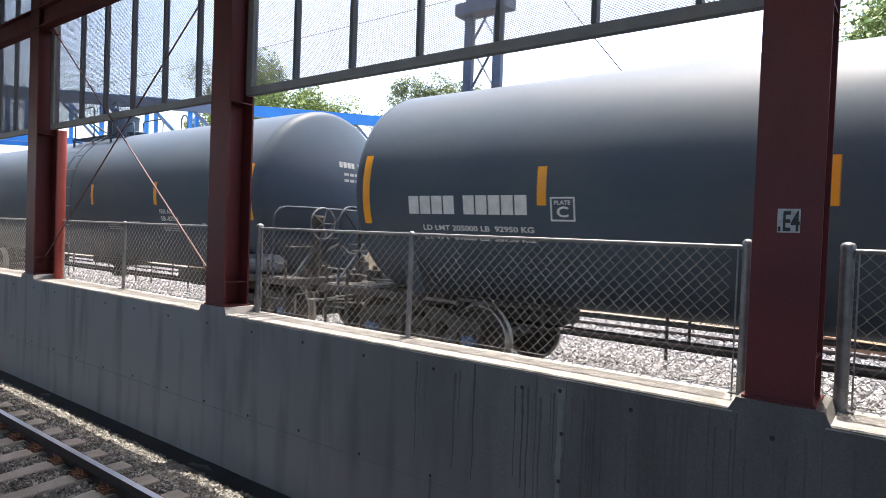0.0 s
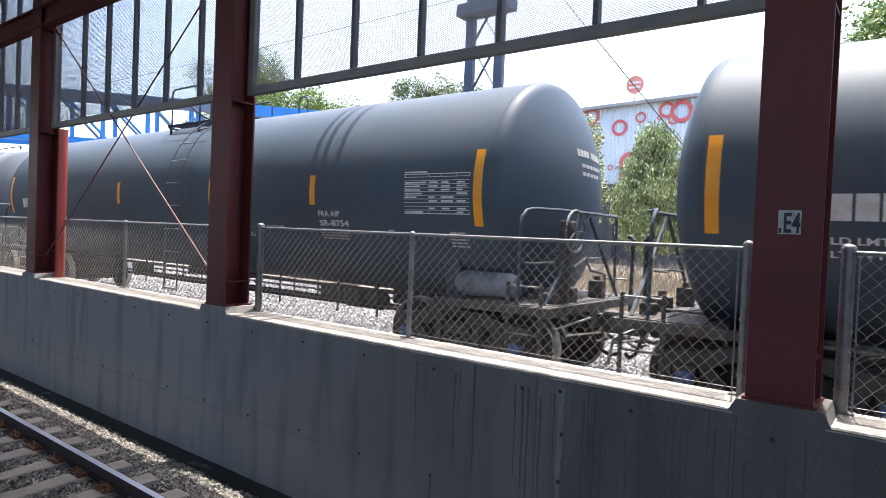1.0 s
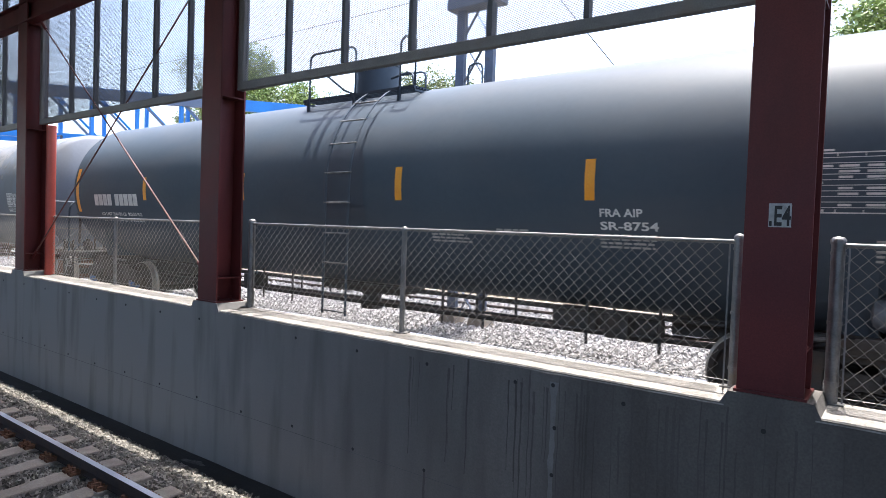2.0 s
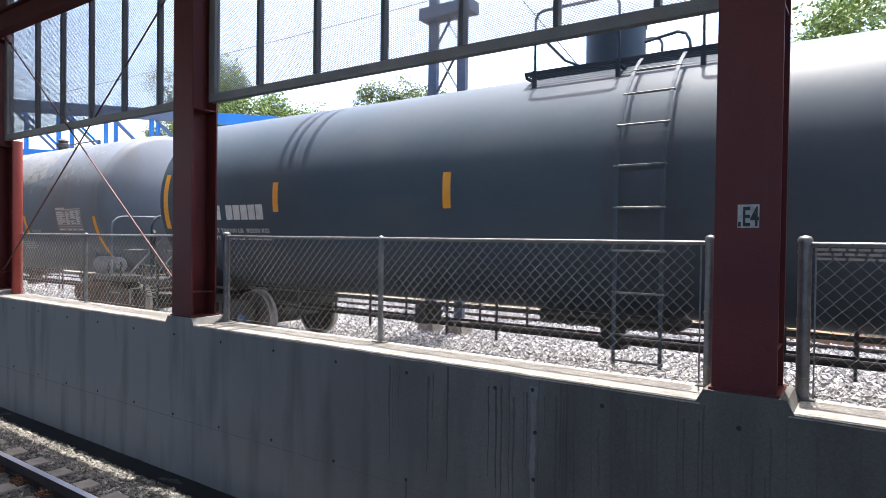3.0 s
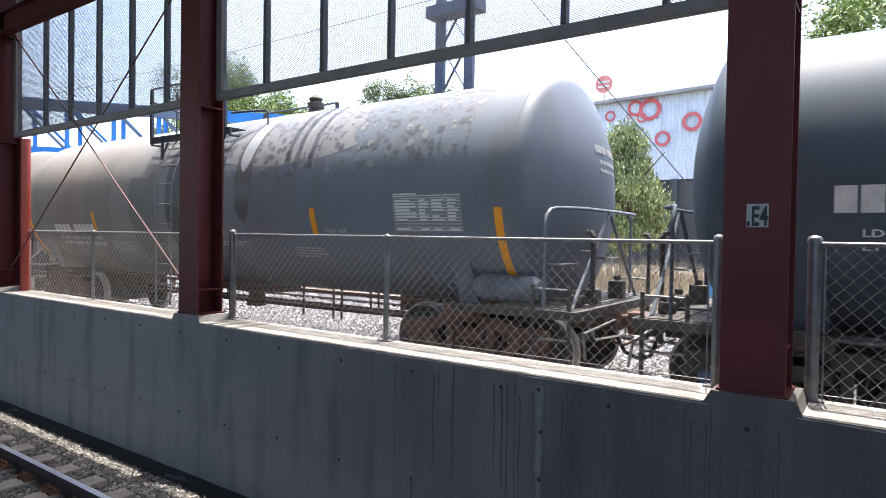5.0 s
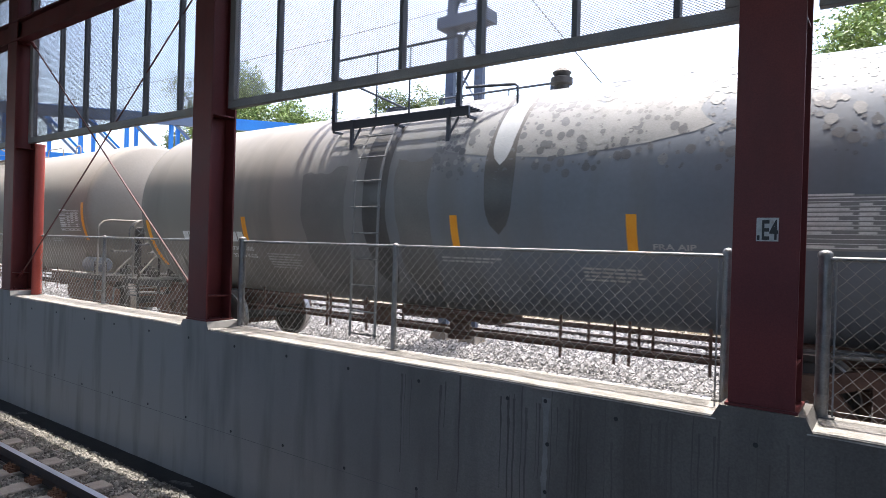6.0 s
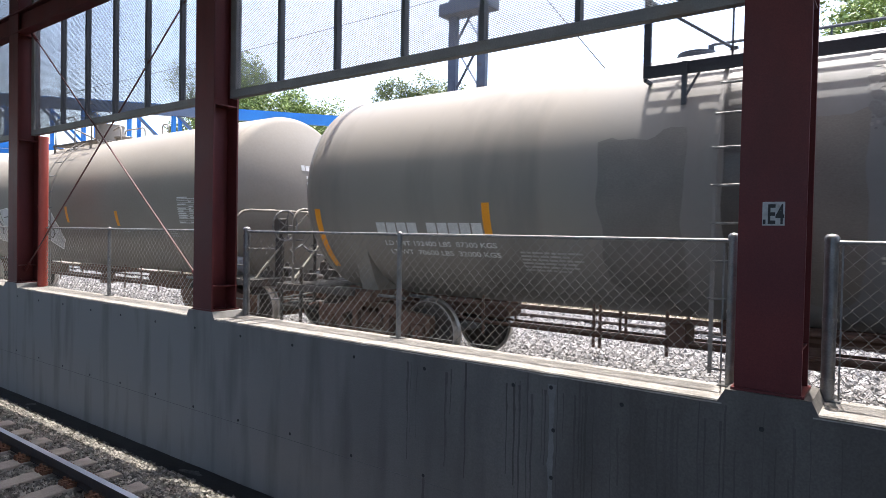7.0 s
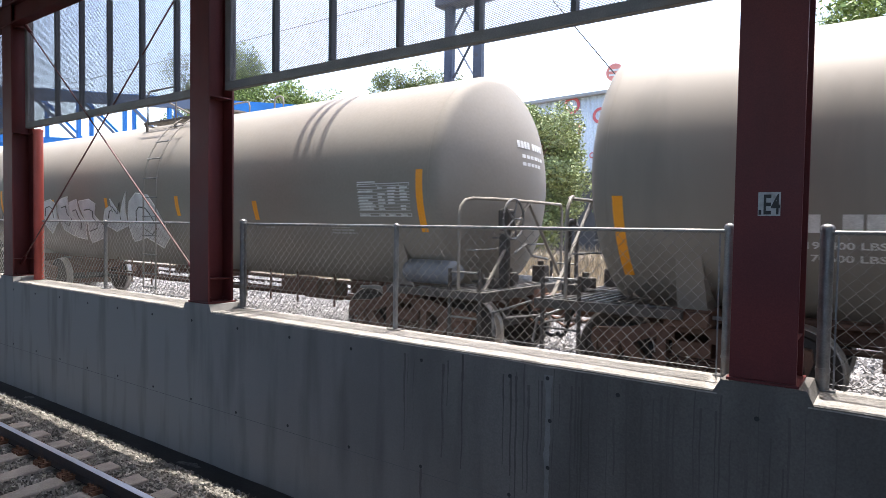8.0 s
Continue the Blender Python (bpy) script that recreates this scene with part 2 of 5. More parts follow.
def part(name, bm, material, parent, label="", smooth=None):
    return finish(bm, name, material, parent, label, smooth)


def thing(name, label, category, group="", kind="", at=None):
    ob = new(name)
    ob.empty_display_size = 0.2
    if at is not None:
        ob.matrix_basis = at
    return tagged(ob, label, category, group, kind)


def box(bm, x0, x1, y0, y1, z0, z1, bevel=0.0, m=None):
    mt = Matrix.Translation(((x0 + x1) / 2, (y0 + y1) / 2, (z0 + z1) / 2)) @ Matrix.Diagonal((x1 - x0, y1 - y0, z1 - z0, 1))
    r = bmesh.ops.create_cube(bm, size=1.0, matrix=(m @ mt) if m else mt)
    if bevel:
        ed = list({e for v in r["verts"] for e in v.link_edges})
        bmesh.ops.bevel(bm, geom=ed, offset=bevel, segments=2, affect="EDGES", profile=0.6)


def rod(bm, a, b, r, n=8, r2=None):
    a, b = Vector(a), Vector(b)
    d = b - a
    mt = Matrix.Translation((a + b) / 2) @ d.to_track_quat("Z", "Y").to_matrix().to_4x4()
    bmesh.ops.create_cone(bm, cap_ends=True, segments=n, radius1=r, radius2=r if r2 is None else r2, depth=d.length, matrix=mt)


def bar(bm, a, b, w, h):
    """A rectangular bar from a to b, w across and h along the upward side."""
    a, b = Vector(a), Vector(b)
    d = b - a
    mt = Matrix.Translation((a + b) / 2) @ d.to_track_quat("Z", "Y").to_matrix().to_4x4() @ Matrix.Diagonal((w, h, d.length, 1))
    bmesh.ops.create_cube(bm, size=1.0, matrix=mt)


def tube(bm, pts, r, n=8):
    """A bent pipe through pts."""
    pts = [Vector(p) for p in pts]
    rings = []
    for i, p in enumerate(pts):
        d = (pts[min(i + 1, len(pts) - 1)] - pts[max(i - 1, 0)]).normalized()
        q = d.to_track_quat("Z", "Y")
        rings.append([bm.verts.new(p + q @ Vector((r * math.cos(2 * math.pi * k / n), r * math.sin(2 * math.pi * k / n), 0))) for k in range(n)])
    for u, w in zip(rings, rings[1:]):
        for k in range(n):
            bm.faces.new((u[k], u[(k + 1) % n], w[(k + 1) % n], w[k]))
    bm.faces.new(rings[0][::-1])
    bm.faces.new(rings[-1])


def lathe(bm, prof, axis="Z", n=32, m=None, caps=True):
    """Turn a list of (radius, height) about an axis."""
    rings = []
    for r, h in prof:
        ring = []
        for k in range(n):
            c, s = r * math.cos(2 * math.pi * k / n), r * math.sin(2 * math.pi * k / n)
            p = Vector((c, s, h)) if axis == "Z" else (Vector((h, c, s)) if axis == "X" else Vector((c, h, s)))
            ring.append(bm.verts.new(m @ p if m else p))
        rings.append(ring)
    for u, w in zip(rings, rings[1:]):
        for k in range(n):
            bm.faces.new((u[k], u[(k + 1) % n], w[(k + 1) % n], w[k]))
    if caps:
        bm.faces.new(rings[0][::-1])
        bm.faces.new(rings[-1])
    bmesh.ops.recalc_face_normals(bm, faces=bm.faces[:])


def raw(name, verts, faces, material, parent=None, label="", kind=""):
    me = bpy.data.meshes.new(name)
    me.from_pydata(verts, [], faces)
    me.materials.append(M[material])
    me.update()
    ob = new(name, me)
    if parent is not None:
        ob.parent = parent
    if label or kind:
        tagged(ob, label, "", "", kind)
    return ob


# ---- heights and lines of the plan ----
WALL_Y, WALL_BACK, CAP = 4.99, 5.56, 1.60
FENCE_Y, FENCE_TOP = 5.495, 2.80
SCREEN_Y, SCREEN_Z = 5.29, 4.62
COL_Y0, COL_Y1 = 5.02, 5.42
COLS = [-28.1, -21.3, -14.58, -8.02, -0.98, 6.05, 13.1]
COL_W = 0.44
TRACK_Y, RAIL_Z = 7.81, 0.955
NEAR_RAIL_Y, NEAR_Z = 3.34, 0.0
SPEED = 4.556


# ---- large structure: ground, near bed, retaining wall ----
def sheet(name, nx, ny, x0, x1, y0, y1, height, material, label):
    verts, faces = [], []
    for j in range(ny + 1):
        for i in range(nx + 1):
            x, y = x0 + (x1 - x0) * i / nx, y0 + (y1 - y0) * j / ny
            verts.append((x, y, height(x, y)))
    for j in range(ny):
        for i in range(nx):
            a = j * (nx + 1) + i
            faces.append((a, a + 1, a + nx + 2, a + nx + 1))
    ob = raw(name, verts, faces, material)
    return tagged(ob, label, "ground", "", "structure")


def bank(y):
    """The far yard: flat ballast, then a grassy bank behind the second track."""
    t = min(1.0, max(0.0, (y - 15.2) / 4.5))
    return 0.86 + 0.64 * t * t * (3 - 2 * t)


def near_bed(y):
    return -0.20 if y < 3.85 else -0.20 - 0.3 * min(1.0, (y - 3.85) / 0.8)


rng = random.Random(3)
sheet("ballast_yard", 110, 46, -45, 60, 5.5, 15.4, lambda x, y: bank(y) + 0.03 * noise.noise((x * 1.3, y * 1.3, 0)), "ballast", "pale grey crushed stone bed of the freight tracks")
sheet("ground", 120, 60, -900, 900, 15.3, 1200, lambda x, y: (bank(y) + 0.1 * noise.noise((x * 0.3, y * 0.3, 2)) if y < 60 else 1.5) - (0.05 if y < 15.4 else 0), "ground", "dry earth and grass behind the tracks")
sheet("track_bed", 80, 24, -45, 16, 0.9, 5.02, lambda x, y: near_bed(y) + 0.02 * noise.noise((x * 2, y * 2, 5)), "ballast", "shaded grey ballast bed below the retaining wall")

# added strip whose dark colour stands in for shade under the wall
sheet("wall_foot_shade", 120, 6, -45, 16, 4.5, 4.985, lambda x, y: -0.462 - 0.03 * min(1.0, (y - 4.5) / 0.2) + 0.012 * noise.noise((x * 3, y * 5, 8)), "foot_shade", "smooth bed along the foot of the wall, shade painted in")

wall = tagged(new("wall_retaining"), "grey cast concrete retaining wall with vertical formwork streaks", "wall", "", "structure")
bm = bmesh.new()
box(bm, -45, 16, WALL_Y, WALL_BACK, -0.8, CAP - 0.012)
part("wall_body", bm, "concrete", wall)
random.seed(11)
# cast cap in lengths between the columns, slightly uneven along its front edge
stops = [-45] + COLS + [16]
for a, b in zip(stops, stops[1:]):
    x0 = a + (0.52 if a in COLS else 0)
    x1 = b - (0.07 if b in COLS else 0)
    n = 40
    bm = bmesh.new()
    top, low, back, lowb = [], [], [], []
    for i in range(n + 1):
        x = x0 + (x1 - x0) * i / n
        e = 0.008 * noise.noise((x * 3, 1, 1)) + 0.006 * noise.noise((x * 11, 4, 1))
        top.append(bm.verts.new((x, WALL_Y + 0.008 + abs(e), CAP + 0.5 * e)))
        low.append(bm.verts.new((x, WALL_Y - 0.004 + e * 0.4, CAP - 0.03 + e)))
        back.append(bm.verts.new((x, WALL_BACK + 0.004, CAP + 0.4 * e)))
        lowb.append(bm.verts.new((x, WALL_BACK + 0.004, CAP - 0.05)))
    for i in range(n):
        bm.faces.new((low[i], low[i + 1], top[i + 1], top[i]))
        bm.faces.new((top[i], top[i + 1], back[i + 1], back[i]))
        bm.faces.new((back[i], back[i + 1], lowb[i + 1], lowb[i]))
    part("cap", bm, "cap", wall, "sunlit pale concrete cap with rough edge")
# pedestals under the columns
for x in COLS:
    bm = bmesh.new()
    xs = (x - 0.08, x + COL_W + 0.07)
    lo = [bm.verts.new(p) for p in ((xs[0] - 0.03, WALL_Y - 0.004, CAP - 0.02), (xs[1] + 0.05, WALL_Y - 0.004, CAP - 0.02), (xs[1] + 0.05, 5.54, CAP - 0.02), (xs[0] - 0.03, 5.54, CAP - 0.02))]
    hi = [bm.verts.new(p) for p in ((xs[0] + 0.03, WALL_Y - 0.004, CAP + 0.085), (xs[1], WALL_Y - 0.004, CAP + 0.085), (xs[1], 5.5, CAP + 0.085), (xs[0] + 0.03, 5.5, CAP + 0.085))]
    bm.faces.new(hi)
    for i in range(4):
        bm.faces.new((lo[i], lo[(i + 1) % 4], hi[(i + 1) % 4], hi[i]))
    part("pedestal", bm, "concrete", wall, "sloped concrete column pedestal")
# form tie holes and pale streaks
hole = bmesh.new()
lathe(hole, [(0.019, -0.004), (0.017, -0.001), (0.012, 0.012)], "Y", 10)
hole_ob = part("tie_hole", hole, "hole", wall)
hole_ob.location = (-2.45, WALL_Y, 1.47)
hole_spots = [(-2.42, 1.096), (-2.43, 0.675)]
for i in range(-30, 8):
    hx = -3.84 + i * 1.02
    hole_spots += [(hx + random.uniform(-0.02, 0.02), 1.425 + random.uniform(-0.012, 0.012)), (hx + random.uniform(-0.02, 0.02), 0.34 + random.uniform(-0.02, 0.02))]
for hx, hz in hole_spots:
    o = new("tie_hole", hole_ob.data)
    o.parent = wall
    o.location = (hx, WALL_Y, hz)


def streak(x, z0, z1, w, material="streak", label="pale lime streak", nm="lime_streak", out=0.003):
    bm = bmesh.new()
    n = 24
    l, r = [], []
    for i in range(n + 1):
        z = z0 + (z1 - z0) * i / n
        ww = w * (0.4 + 0.6 * abs(noise.noise((x * 5, z * 7, 0))) + 0.3 * abs(noise.noise((x, z * 21, 3)))) * (1 - 0.5 * i / n)
        c = x + 0.012 * noise.noise((x, z * 4, 9))
        l.append(bm.verts.new((c - ww, WALL_Y - out, z)))
        r.append(bm.verts.new((c + ww, WALL_Y - out, z)))
    for i in range(n):
        bm.faces.new((l[i], l[i + 1], r[i + 1], r[i]))
    part(nm, bm, material, wall, label)


streak(-2.44, 1.5, -0.2, 0.05)
rw = random.Random(17)
for k, (hx, hz) in enumerate(hole_spots[2:]):
    if -5.2 < hx < 1 and rw.random() < 0.4:
        streak(hx + 0.005, hz - 0.02, hz - rw.uniform(0.15, 0.75), rw.uniform(0.018, 0.034), "damp", "dark damp streak", "damp_streak", 0.0024)
for k in range(64):
    x = rw.choice((rw.uniform(-4.3, -0.1), rw.uniform(-3.0, 0.4)))
    z0 = rw.choice((CAP - 0.035, CAP - 0.12, 1.44, rw.uniform(0.9, 1.5)))
    streak(x, z0, z0 - rw.uniform(0.4, 1.4), rw.choice((0.006, 0.009, 0.013, 0.02)), "damp", "dark damp streak", "damp_streak", 0.0016 + 0.00001 * k)
bm = bmesh.new()
box(bm, -45, 16, WALL_Y - 0.0012, WALL_Y + 0.01, 0.28, 0.285)
part("form_joint", bm, "joint", wall, "faint horizontal formwork joint")


# ---- steel columns ----
def column(x):
    c = thing("steel_column", "dark oxide red wide-flange steel column on the wall", "column", "columns along the wall")
    z0, z1 = CAP + 0.085, 8.2
    bm = bmesh.new()
    box(bm, x - 0.02, x + COL_W + 0.02, COL_Y0 - 0.012, COL_Y1 + 0.03, z0, z0 + 0.022, 0.004)
    part("base_plate", bm, "red", c)
    for nm, ya, yb in (("front_flange", COL_Y0, COL_Y0 + 0.028), ("back_flange", COL_Y1 - 0.028, COL_Y1)):
        bm = bmesh.new()
        box(bm, x, x + COL_W, ya, yb, z0 + 0.022, z1, 0.004)
        part(nm, bm, "red", c)
    bm = bmesh.new()
    box(bm, x + COL_W / 2 - 0.011, x + COL_W / 2 + 0.011, COL_Y0 + 0.028, COL_Y1 - 0.028, z0 + 0.022, z1)
    part("web", bm, "red", c)
    for z in (z0 + 0.33, 4.52, 6.6):
        bm = bmesh.new()
        box(bm, x + 0.01, x + COL_W / 2 - 0.011, COL_Y0 + 0.028, COL_Y1 - 0.028, z, z + 0.016)
        box(bm, x + COL_W / 2 + 0.011, x + COL_W - 0.01, COL_Y0 + 0.028, COL_Y1 - 0.028, z, z + 0.016)
        part("stiffener", bm, "red", c)
    for dx in (0.09, COL_W - 0.09):
        for dy in (0.1, 0.3):
            bm = bmesh.new()
            rod(bm, (x + dx, COL_Y0 + dy, z0 + 0.022), (x + dx, COL_Y0 + dy, z0 + 0.075), 0.014, 6)
            part("anchor_bolt", bm, "red", c)
    return c


for x in COLS:
    column(x)

# number plate of the column
def text_mesh(body, size, fit_w=None, fit_h=None):
    """Vertices and faces of a line of letters, from the lower left corner."""
    cu = bpy.data.curves.new("letters", "FONT")
    cu.body, cu.size, cu.resolution_u, cu.offset = body, size, 3, size * 0.022
    ob = bpy.data.objects.new("letters", cu)
    scene.collection.objects.link(ob)
    dg = bpy.context.evaluated_depsgraph_get()
    me = ob.evaluated_get(dg).to_mesh()
    vs = [v.co.copy() for v in me.vertices]
    fs = [tuple(p.vertices) for p in me.polygons]
    ob.evaluated_get(dg).to_mesh_clear()
    bpy.data.objects.remove(ob)
    lo = Vector((min(v.x for v in vs), min(v.y for v in vs), 0))
    w, h = max(v.x for v in vs) - lo.x, max(v.y for v in vs) - lo.y
    sx = fit_w / w if fit_w else 1
    sy = fit_h / h if fit_h else sx
    return [((v.x - lo.x) * sx, (v.y - lo.y) * sy) for v in vs], fs


sign = thing("bay_sign", "small white plate with black bay letters on a red column", "sign")
bm = bmesh.new()
box(bm, -0.82, -0.675, COL_Y0 - 0.006, COL_Y0 - 0.001, 2.905, 3.075, 0.001)
part("plate", bm, "plate", sign)
vs, fs = text_mesh("E4", 0.15, 0.105, 0.145)
raw("letters", [(-0.783 + u, COL_Y0 - 0.0075, 2.915 + w) for u, w in vs], fs, "ink", sign, "black stencilled letters")
raw("letters", [(-0.815 + u, COL_Y0 - 0.0075, 2.913 + w) for u, w in ((0, 0), (0.018, 0), (0.018, 0.035), (0, 0.035))], [(0, 1, 2, 3)], "ink", sign, "black corner mark")

# long beam above the screens, down pipe and cross rods of the braced bay
beam = thing("roof_beam", "dark red steel beam along the column heads", "beam")
for nm, za, zb, ya, yb in (("lower_flange", 6.62, 6.65, 5.0, 5.2), ("web", 6.65, 7.0, 5.09, 5.11), ("upper_flange", 7.0, 7.03, 5.0, 5.2)):
    bm = bmesh.new()
    box(bm, -45, 16, ya, yb, za, zb)
    part(nm, bm, "red", beam)
pipe = thing("down_pipe", "bright red round steel pipe beside a column", "pipe")
bm = bmesh.new()
rod(bm, (-14.02, 5.44, CAP), (-14.02, 5.44, 4.62), 0.09, 20)
part("pipe_body", bm, "red_bright", pipe, smooth=40)
for z in (1.62, 3.2, 4.58):
    bm = bmesh.new()
    rod(bm, (-14.02, 5.44, z), (-14.02, 5.44, z + 0.03), 0.097, 20)
    part("collar", bm, "red_bright", pipe)
for a, b in (((-13.9, 5.2, 6.58), (-8.2, 5.24, 2.06)), ((-8.2, 5.28, 6.6), (-14.3, 5.24, 1.95))):
    br = thing("brace_rod", "thin red-brown diagonal steel tie rod between columns", "tie rod", "cross rods of the braced bay")
    bm = bmesh.new()
    rod(bm, a, b, 0.013, 8)
    part("rod", bm, "rod", br, smooth=40)
    for e, f in ((a, b), (b, a)):
        d = (Vector(f) - Vector(e)).normalized()
        bm = bmesh.new()
        rod(bm, Vector(e) - d * 0.05, Vector(e) + d * 0.22, 0.03, 8)
        part("clevis", bm, "red", br)


# ---- screens of expanded metal between the columns ----
def screen(x0, x1, muls, z1):
    s = thing("metal_screen", "grey expanded metal screen in a dark steel frame", "screen", "screens above the fence")
    y = SCREEN_Y
    for nm, a, b, c, d in (("bottom_rail", x0, x1, SCREEN_Z, SCREEN_Z + 0.11), ("top_rail", x0, x1, z1 - 0.1, z1)):
        bm = bmesh.new()
        box(bm, a, b, y - 0.05, y + 0.04, c, d, 0.006)
        part(nm, bm, "frame", s)
    for x in (x0, x1 - 0.12):
        bm = bmesh.new()
        box(bm, x, x + 0.12, y - 0.05, y + 0.04, SCREEN_Z + 0.11, z1 - 0.1, 0.006)
        part("stile", bm, "frame", s)
    for x in muls:
        bm = bmesh.new()
        box(bm, x - 0.027, x + 0.027, y - 0.055, y + 0.03, SCREEN_Z + 0.11, z1 - 0.1, 0.005)
        part("mullion", bm, "mullion", s)
    # two crossing families of strands
    p, q, w = 0.036, 0.60, 0.0046
    xa, xb, za, zb = x0 + 0.06, x1 - 0.06, SCREEN_Z + 0.06, z1 - 0.06
    verts, faces = [], []
    H = zb - za
    for sg in (1, -1):
        n0 = int(-H / q / p) - 1
        for k in range(n0, int((xb - xa + H / q) / p) + 2):
            bx = xa + k * p
            # x = bx + sg * t / q, z = za + t
            lo, hi = 0.0, H
            if sg > 0:
                lo, hi = max(lo, (xa - bx) * q), min(hi, (xb - bx) * q)
            else:
                lo, hi = max(lo, (bx - xb) * q), min(hi, (bx - xa) * q)
            if hi - lo < 0.01:
                continue
            yy = y + 0.008 * sg
            i = len(verts)
            for t in (lo, hi):
                for dz in (-w, w):
                    verts.append((bx + sg * t / q, yy + dz * 0.8, za + t + dz))
            faces.append((i, i + 1, i + 3, i + 2))
    raw("wire_cloth", verts, faces, "screen", s, "fine diamond mesh", "stuff")


SCREEN_TOP = 7.9
bays = list(zip(COLS, COLS[1:]))
for a, b in bays:
    x0, x1 = a + COL_W + 0.05, b - 0.03
    if abs(a + 8.02) < 0.1:
        muls = [-6.51, -5.48, -4.44, -3.42, -2.40, -1.5]
    elif abs(a + 14.58) < 0.1:
        muls = [-12.74, -11.77, -10.78, -9.75, -8.77]
    else:
        n = 6
        muls = [x0 + (x1 - x0) * i / (n + 0.5) for i in range(1, n + 1)]
    screen(x0, x1, muls, SCREEN_TOP)


# ---- chain-link fence bay by bay ----
def fence(x0, x1, mids):
    f = thing("chain_link_fence", "galvanised chain-link fence panel standing on the wall cap", "fence", "fence bays along the wall")
    for x, r, h in [(x0, 0.047, FENCE_TOP + 0.05), (x1, 0.038, FENCE_TOP + 0.05)] + [(x, 0.03, FENCE_TOP + 0.02) for x in mids]:
        bm = bmesh.new()
        rod(bm, (x, FENCE_Y, CAP - 0.005), (x, FENCE_Y, h - 0.03), r, 16)
        post = part("post", bm, "galv", f, smooth=40)
        bm = bmesh.new()
        lathe(bm, [(r + 0.006, h - 0.05), (r + 0.006, h - 0.02), (r * 0.8, h), (0.004, h + 0.008)], "Z", 14, Matrix.Translation((x, FENCE_Y, 0)))
        part("post_cap", bm, "galv", post, smooth=40)
        bm = bmesh.new()
        box(bm, x - 0.09, x + 0.09, FENCE_Y - 0.05, FENCE_Y + 0.05, CAP + 0.001, CAP + 0.012, 0.002)
        part("foot_plate", bm, "galv", post)
    for x in (x0, x1):
        for z in (1.75, 2.2, 2.72):
            bm = bmesh.new()
            rod(bm, (x, FENCE_Y, z), (x, FENCE_Y, z + 0.022), (0.052 if x == x0 else 0.043), 14)
            part("band", bm, "galv", f)
    bm = bmesh.new()
    rod(bm, (x0, FENCE_Y - 0.01, FENCE_TOP - 0.01), (x1, FENCE_Y - 0.01, FENCE_TOP - 0.01), 0.018, 12)
    part("top_rail", bm, "galv", f, smooth=40)
    for z in (CAP + 0.06,):
        bm = bmesh.new()
        rod(bm, (x0, FENCE_Y - 0.03, z), (x1, FENCE_Y - 0.03, z), 0.003, 6)
        part("tension_wire", bm, "wire", f)
    for x in (x0 + 0.075, x1 - 0.065):
        bm = bmesh.new()
        box(bm, x - 0.006, x + 0.006, FENCE_Y - 0.034, FENCE_Y - 0.026, CAP + 0.02, FENCE_TOP - 0.03)
        part("tension_bar", bm, "galv", f)
    # woven wires: zigzags that hook into their neighbours
    p, r = 0.108, 0.0025
    verts, faces = [], []
    za, zb = CAP + 0.015, FENCE_TOP + 0.0
    nz = int((zb - za) / (p / 2))
    xa, xb = x0 + 0.06, x1 - 0.05
    for k in range(int((xb - xa) / (p / 2))):
        bx = xa + k * p / 2
        sway = random.uniform(-0.004, 0.004)
        last = None
        for j in range(nz + 1):
            zz = za + (zb - za) * j / nz
            xx = bx + (p / 4 + 0.003) * (1 if (j + k) % 2 else -1) + sway * math.sin(j * 0.7) + 0.006 * noise.noise((bx * 2, zz * 2, 7))
            yy = FENCE_Y - 0.03 + (0.004 if (j + k) % 2 else -0.004) + 0.012 * noise.noise((bx, zz, 3))
            i = len(verts)
            verts += [(xx - r, yy, zz), (xx, yy - r, zz + r), (xx + r, yy, zz), (xx, yy + r, zz - r)]
            if last is not None:
                faces += [(last + c, last + (c + 1) % 4, i + (c + 1) % 4, i + c) for c in range(4)]
            last = i
    raw("wire_mesh", verts, faces, "wire", f, "woven diamond wire mesh", "stuff")


for a, b in bays:
    x0, x1 = a + COL_W + 0.12, b - 0.12
    if abs(a + 8.02) < 0.1:
        mids = [-4.64]
    elif abs(a + 14.58) < 0.1:
        mids = [-11.4]
    else:
        mids = [(x0 + x1) / 2]
    fence(x0, x1, mids)


# ---- canopy and platform round the camera, and unseen walls added to hold light back ----
bm = bmesh.new()
box(bm, -45, 16, -9.0, 5.6, 8.2, 8.35)
tagged(finish(bm, "ceiling", "roof"), "grey sheet station canopy", "ceiling", "", "structure")
bm = bmesh.new()
box(bm, -45, 16, -9.0, 0.9, -0.8, 1.1)
tagged(finish(bm, "platform", "floor"), "concrete station platform", "platform", "", "structure")
# unseen rear wall, its height set by how much sky light it blocks
bm = bmesh.new()
box(bm, -45, 16, -9.2, -9.0, -0.8, 4.9)
tagged(finish(bm, "wall_back_blocker", "floor"), "unseen rear wall added to hold light back", "wall", "", "structure")


# unseen end wall, added to darken the right part of the retaining wall
bm = bmesh.new()
box(bm, 16.0, 16.2, -9.2, 5.56, -0.8, 8.35)
tagged(finish(bm, "wall_end_blocker", "floor"), "unseen end wall added to darken the right side", "wall", "", "structure")


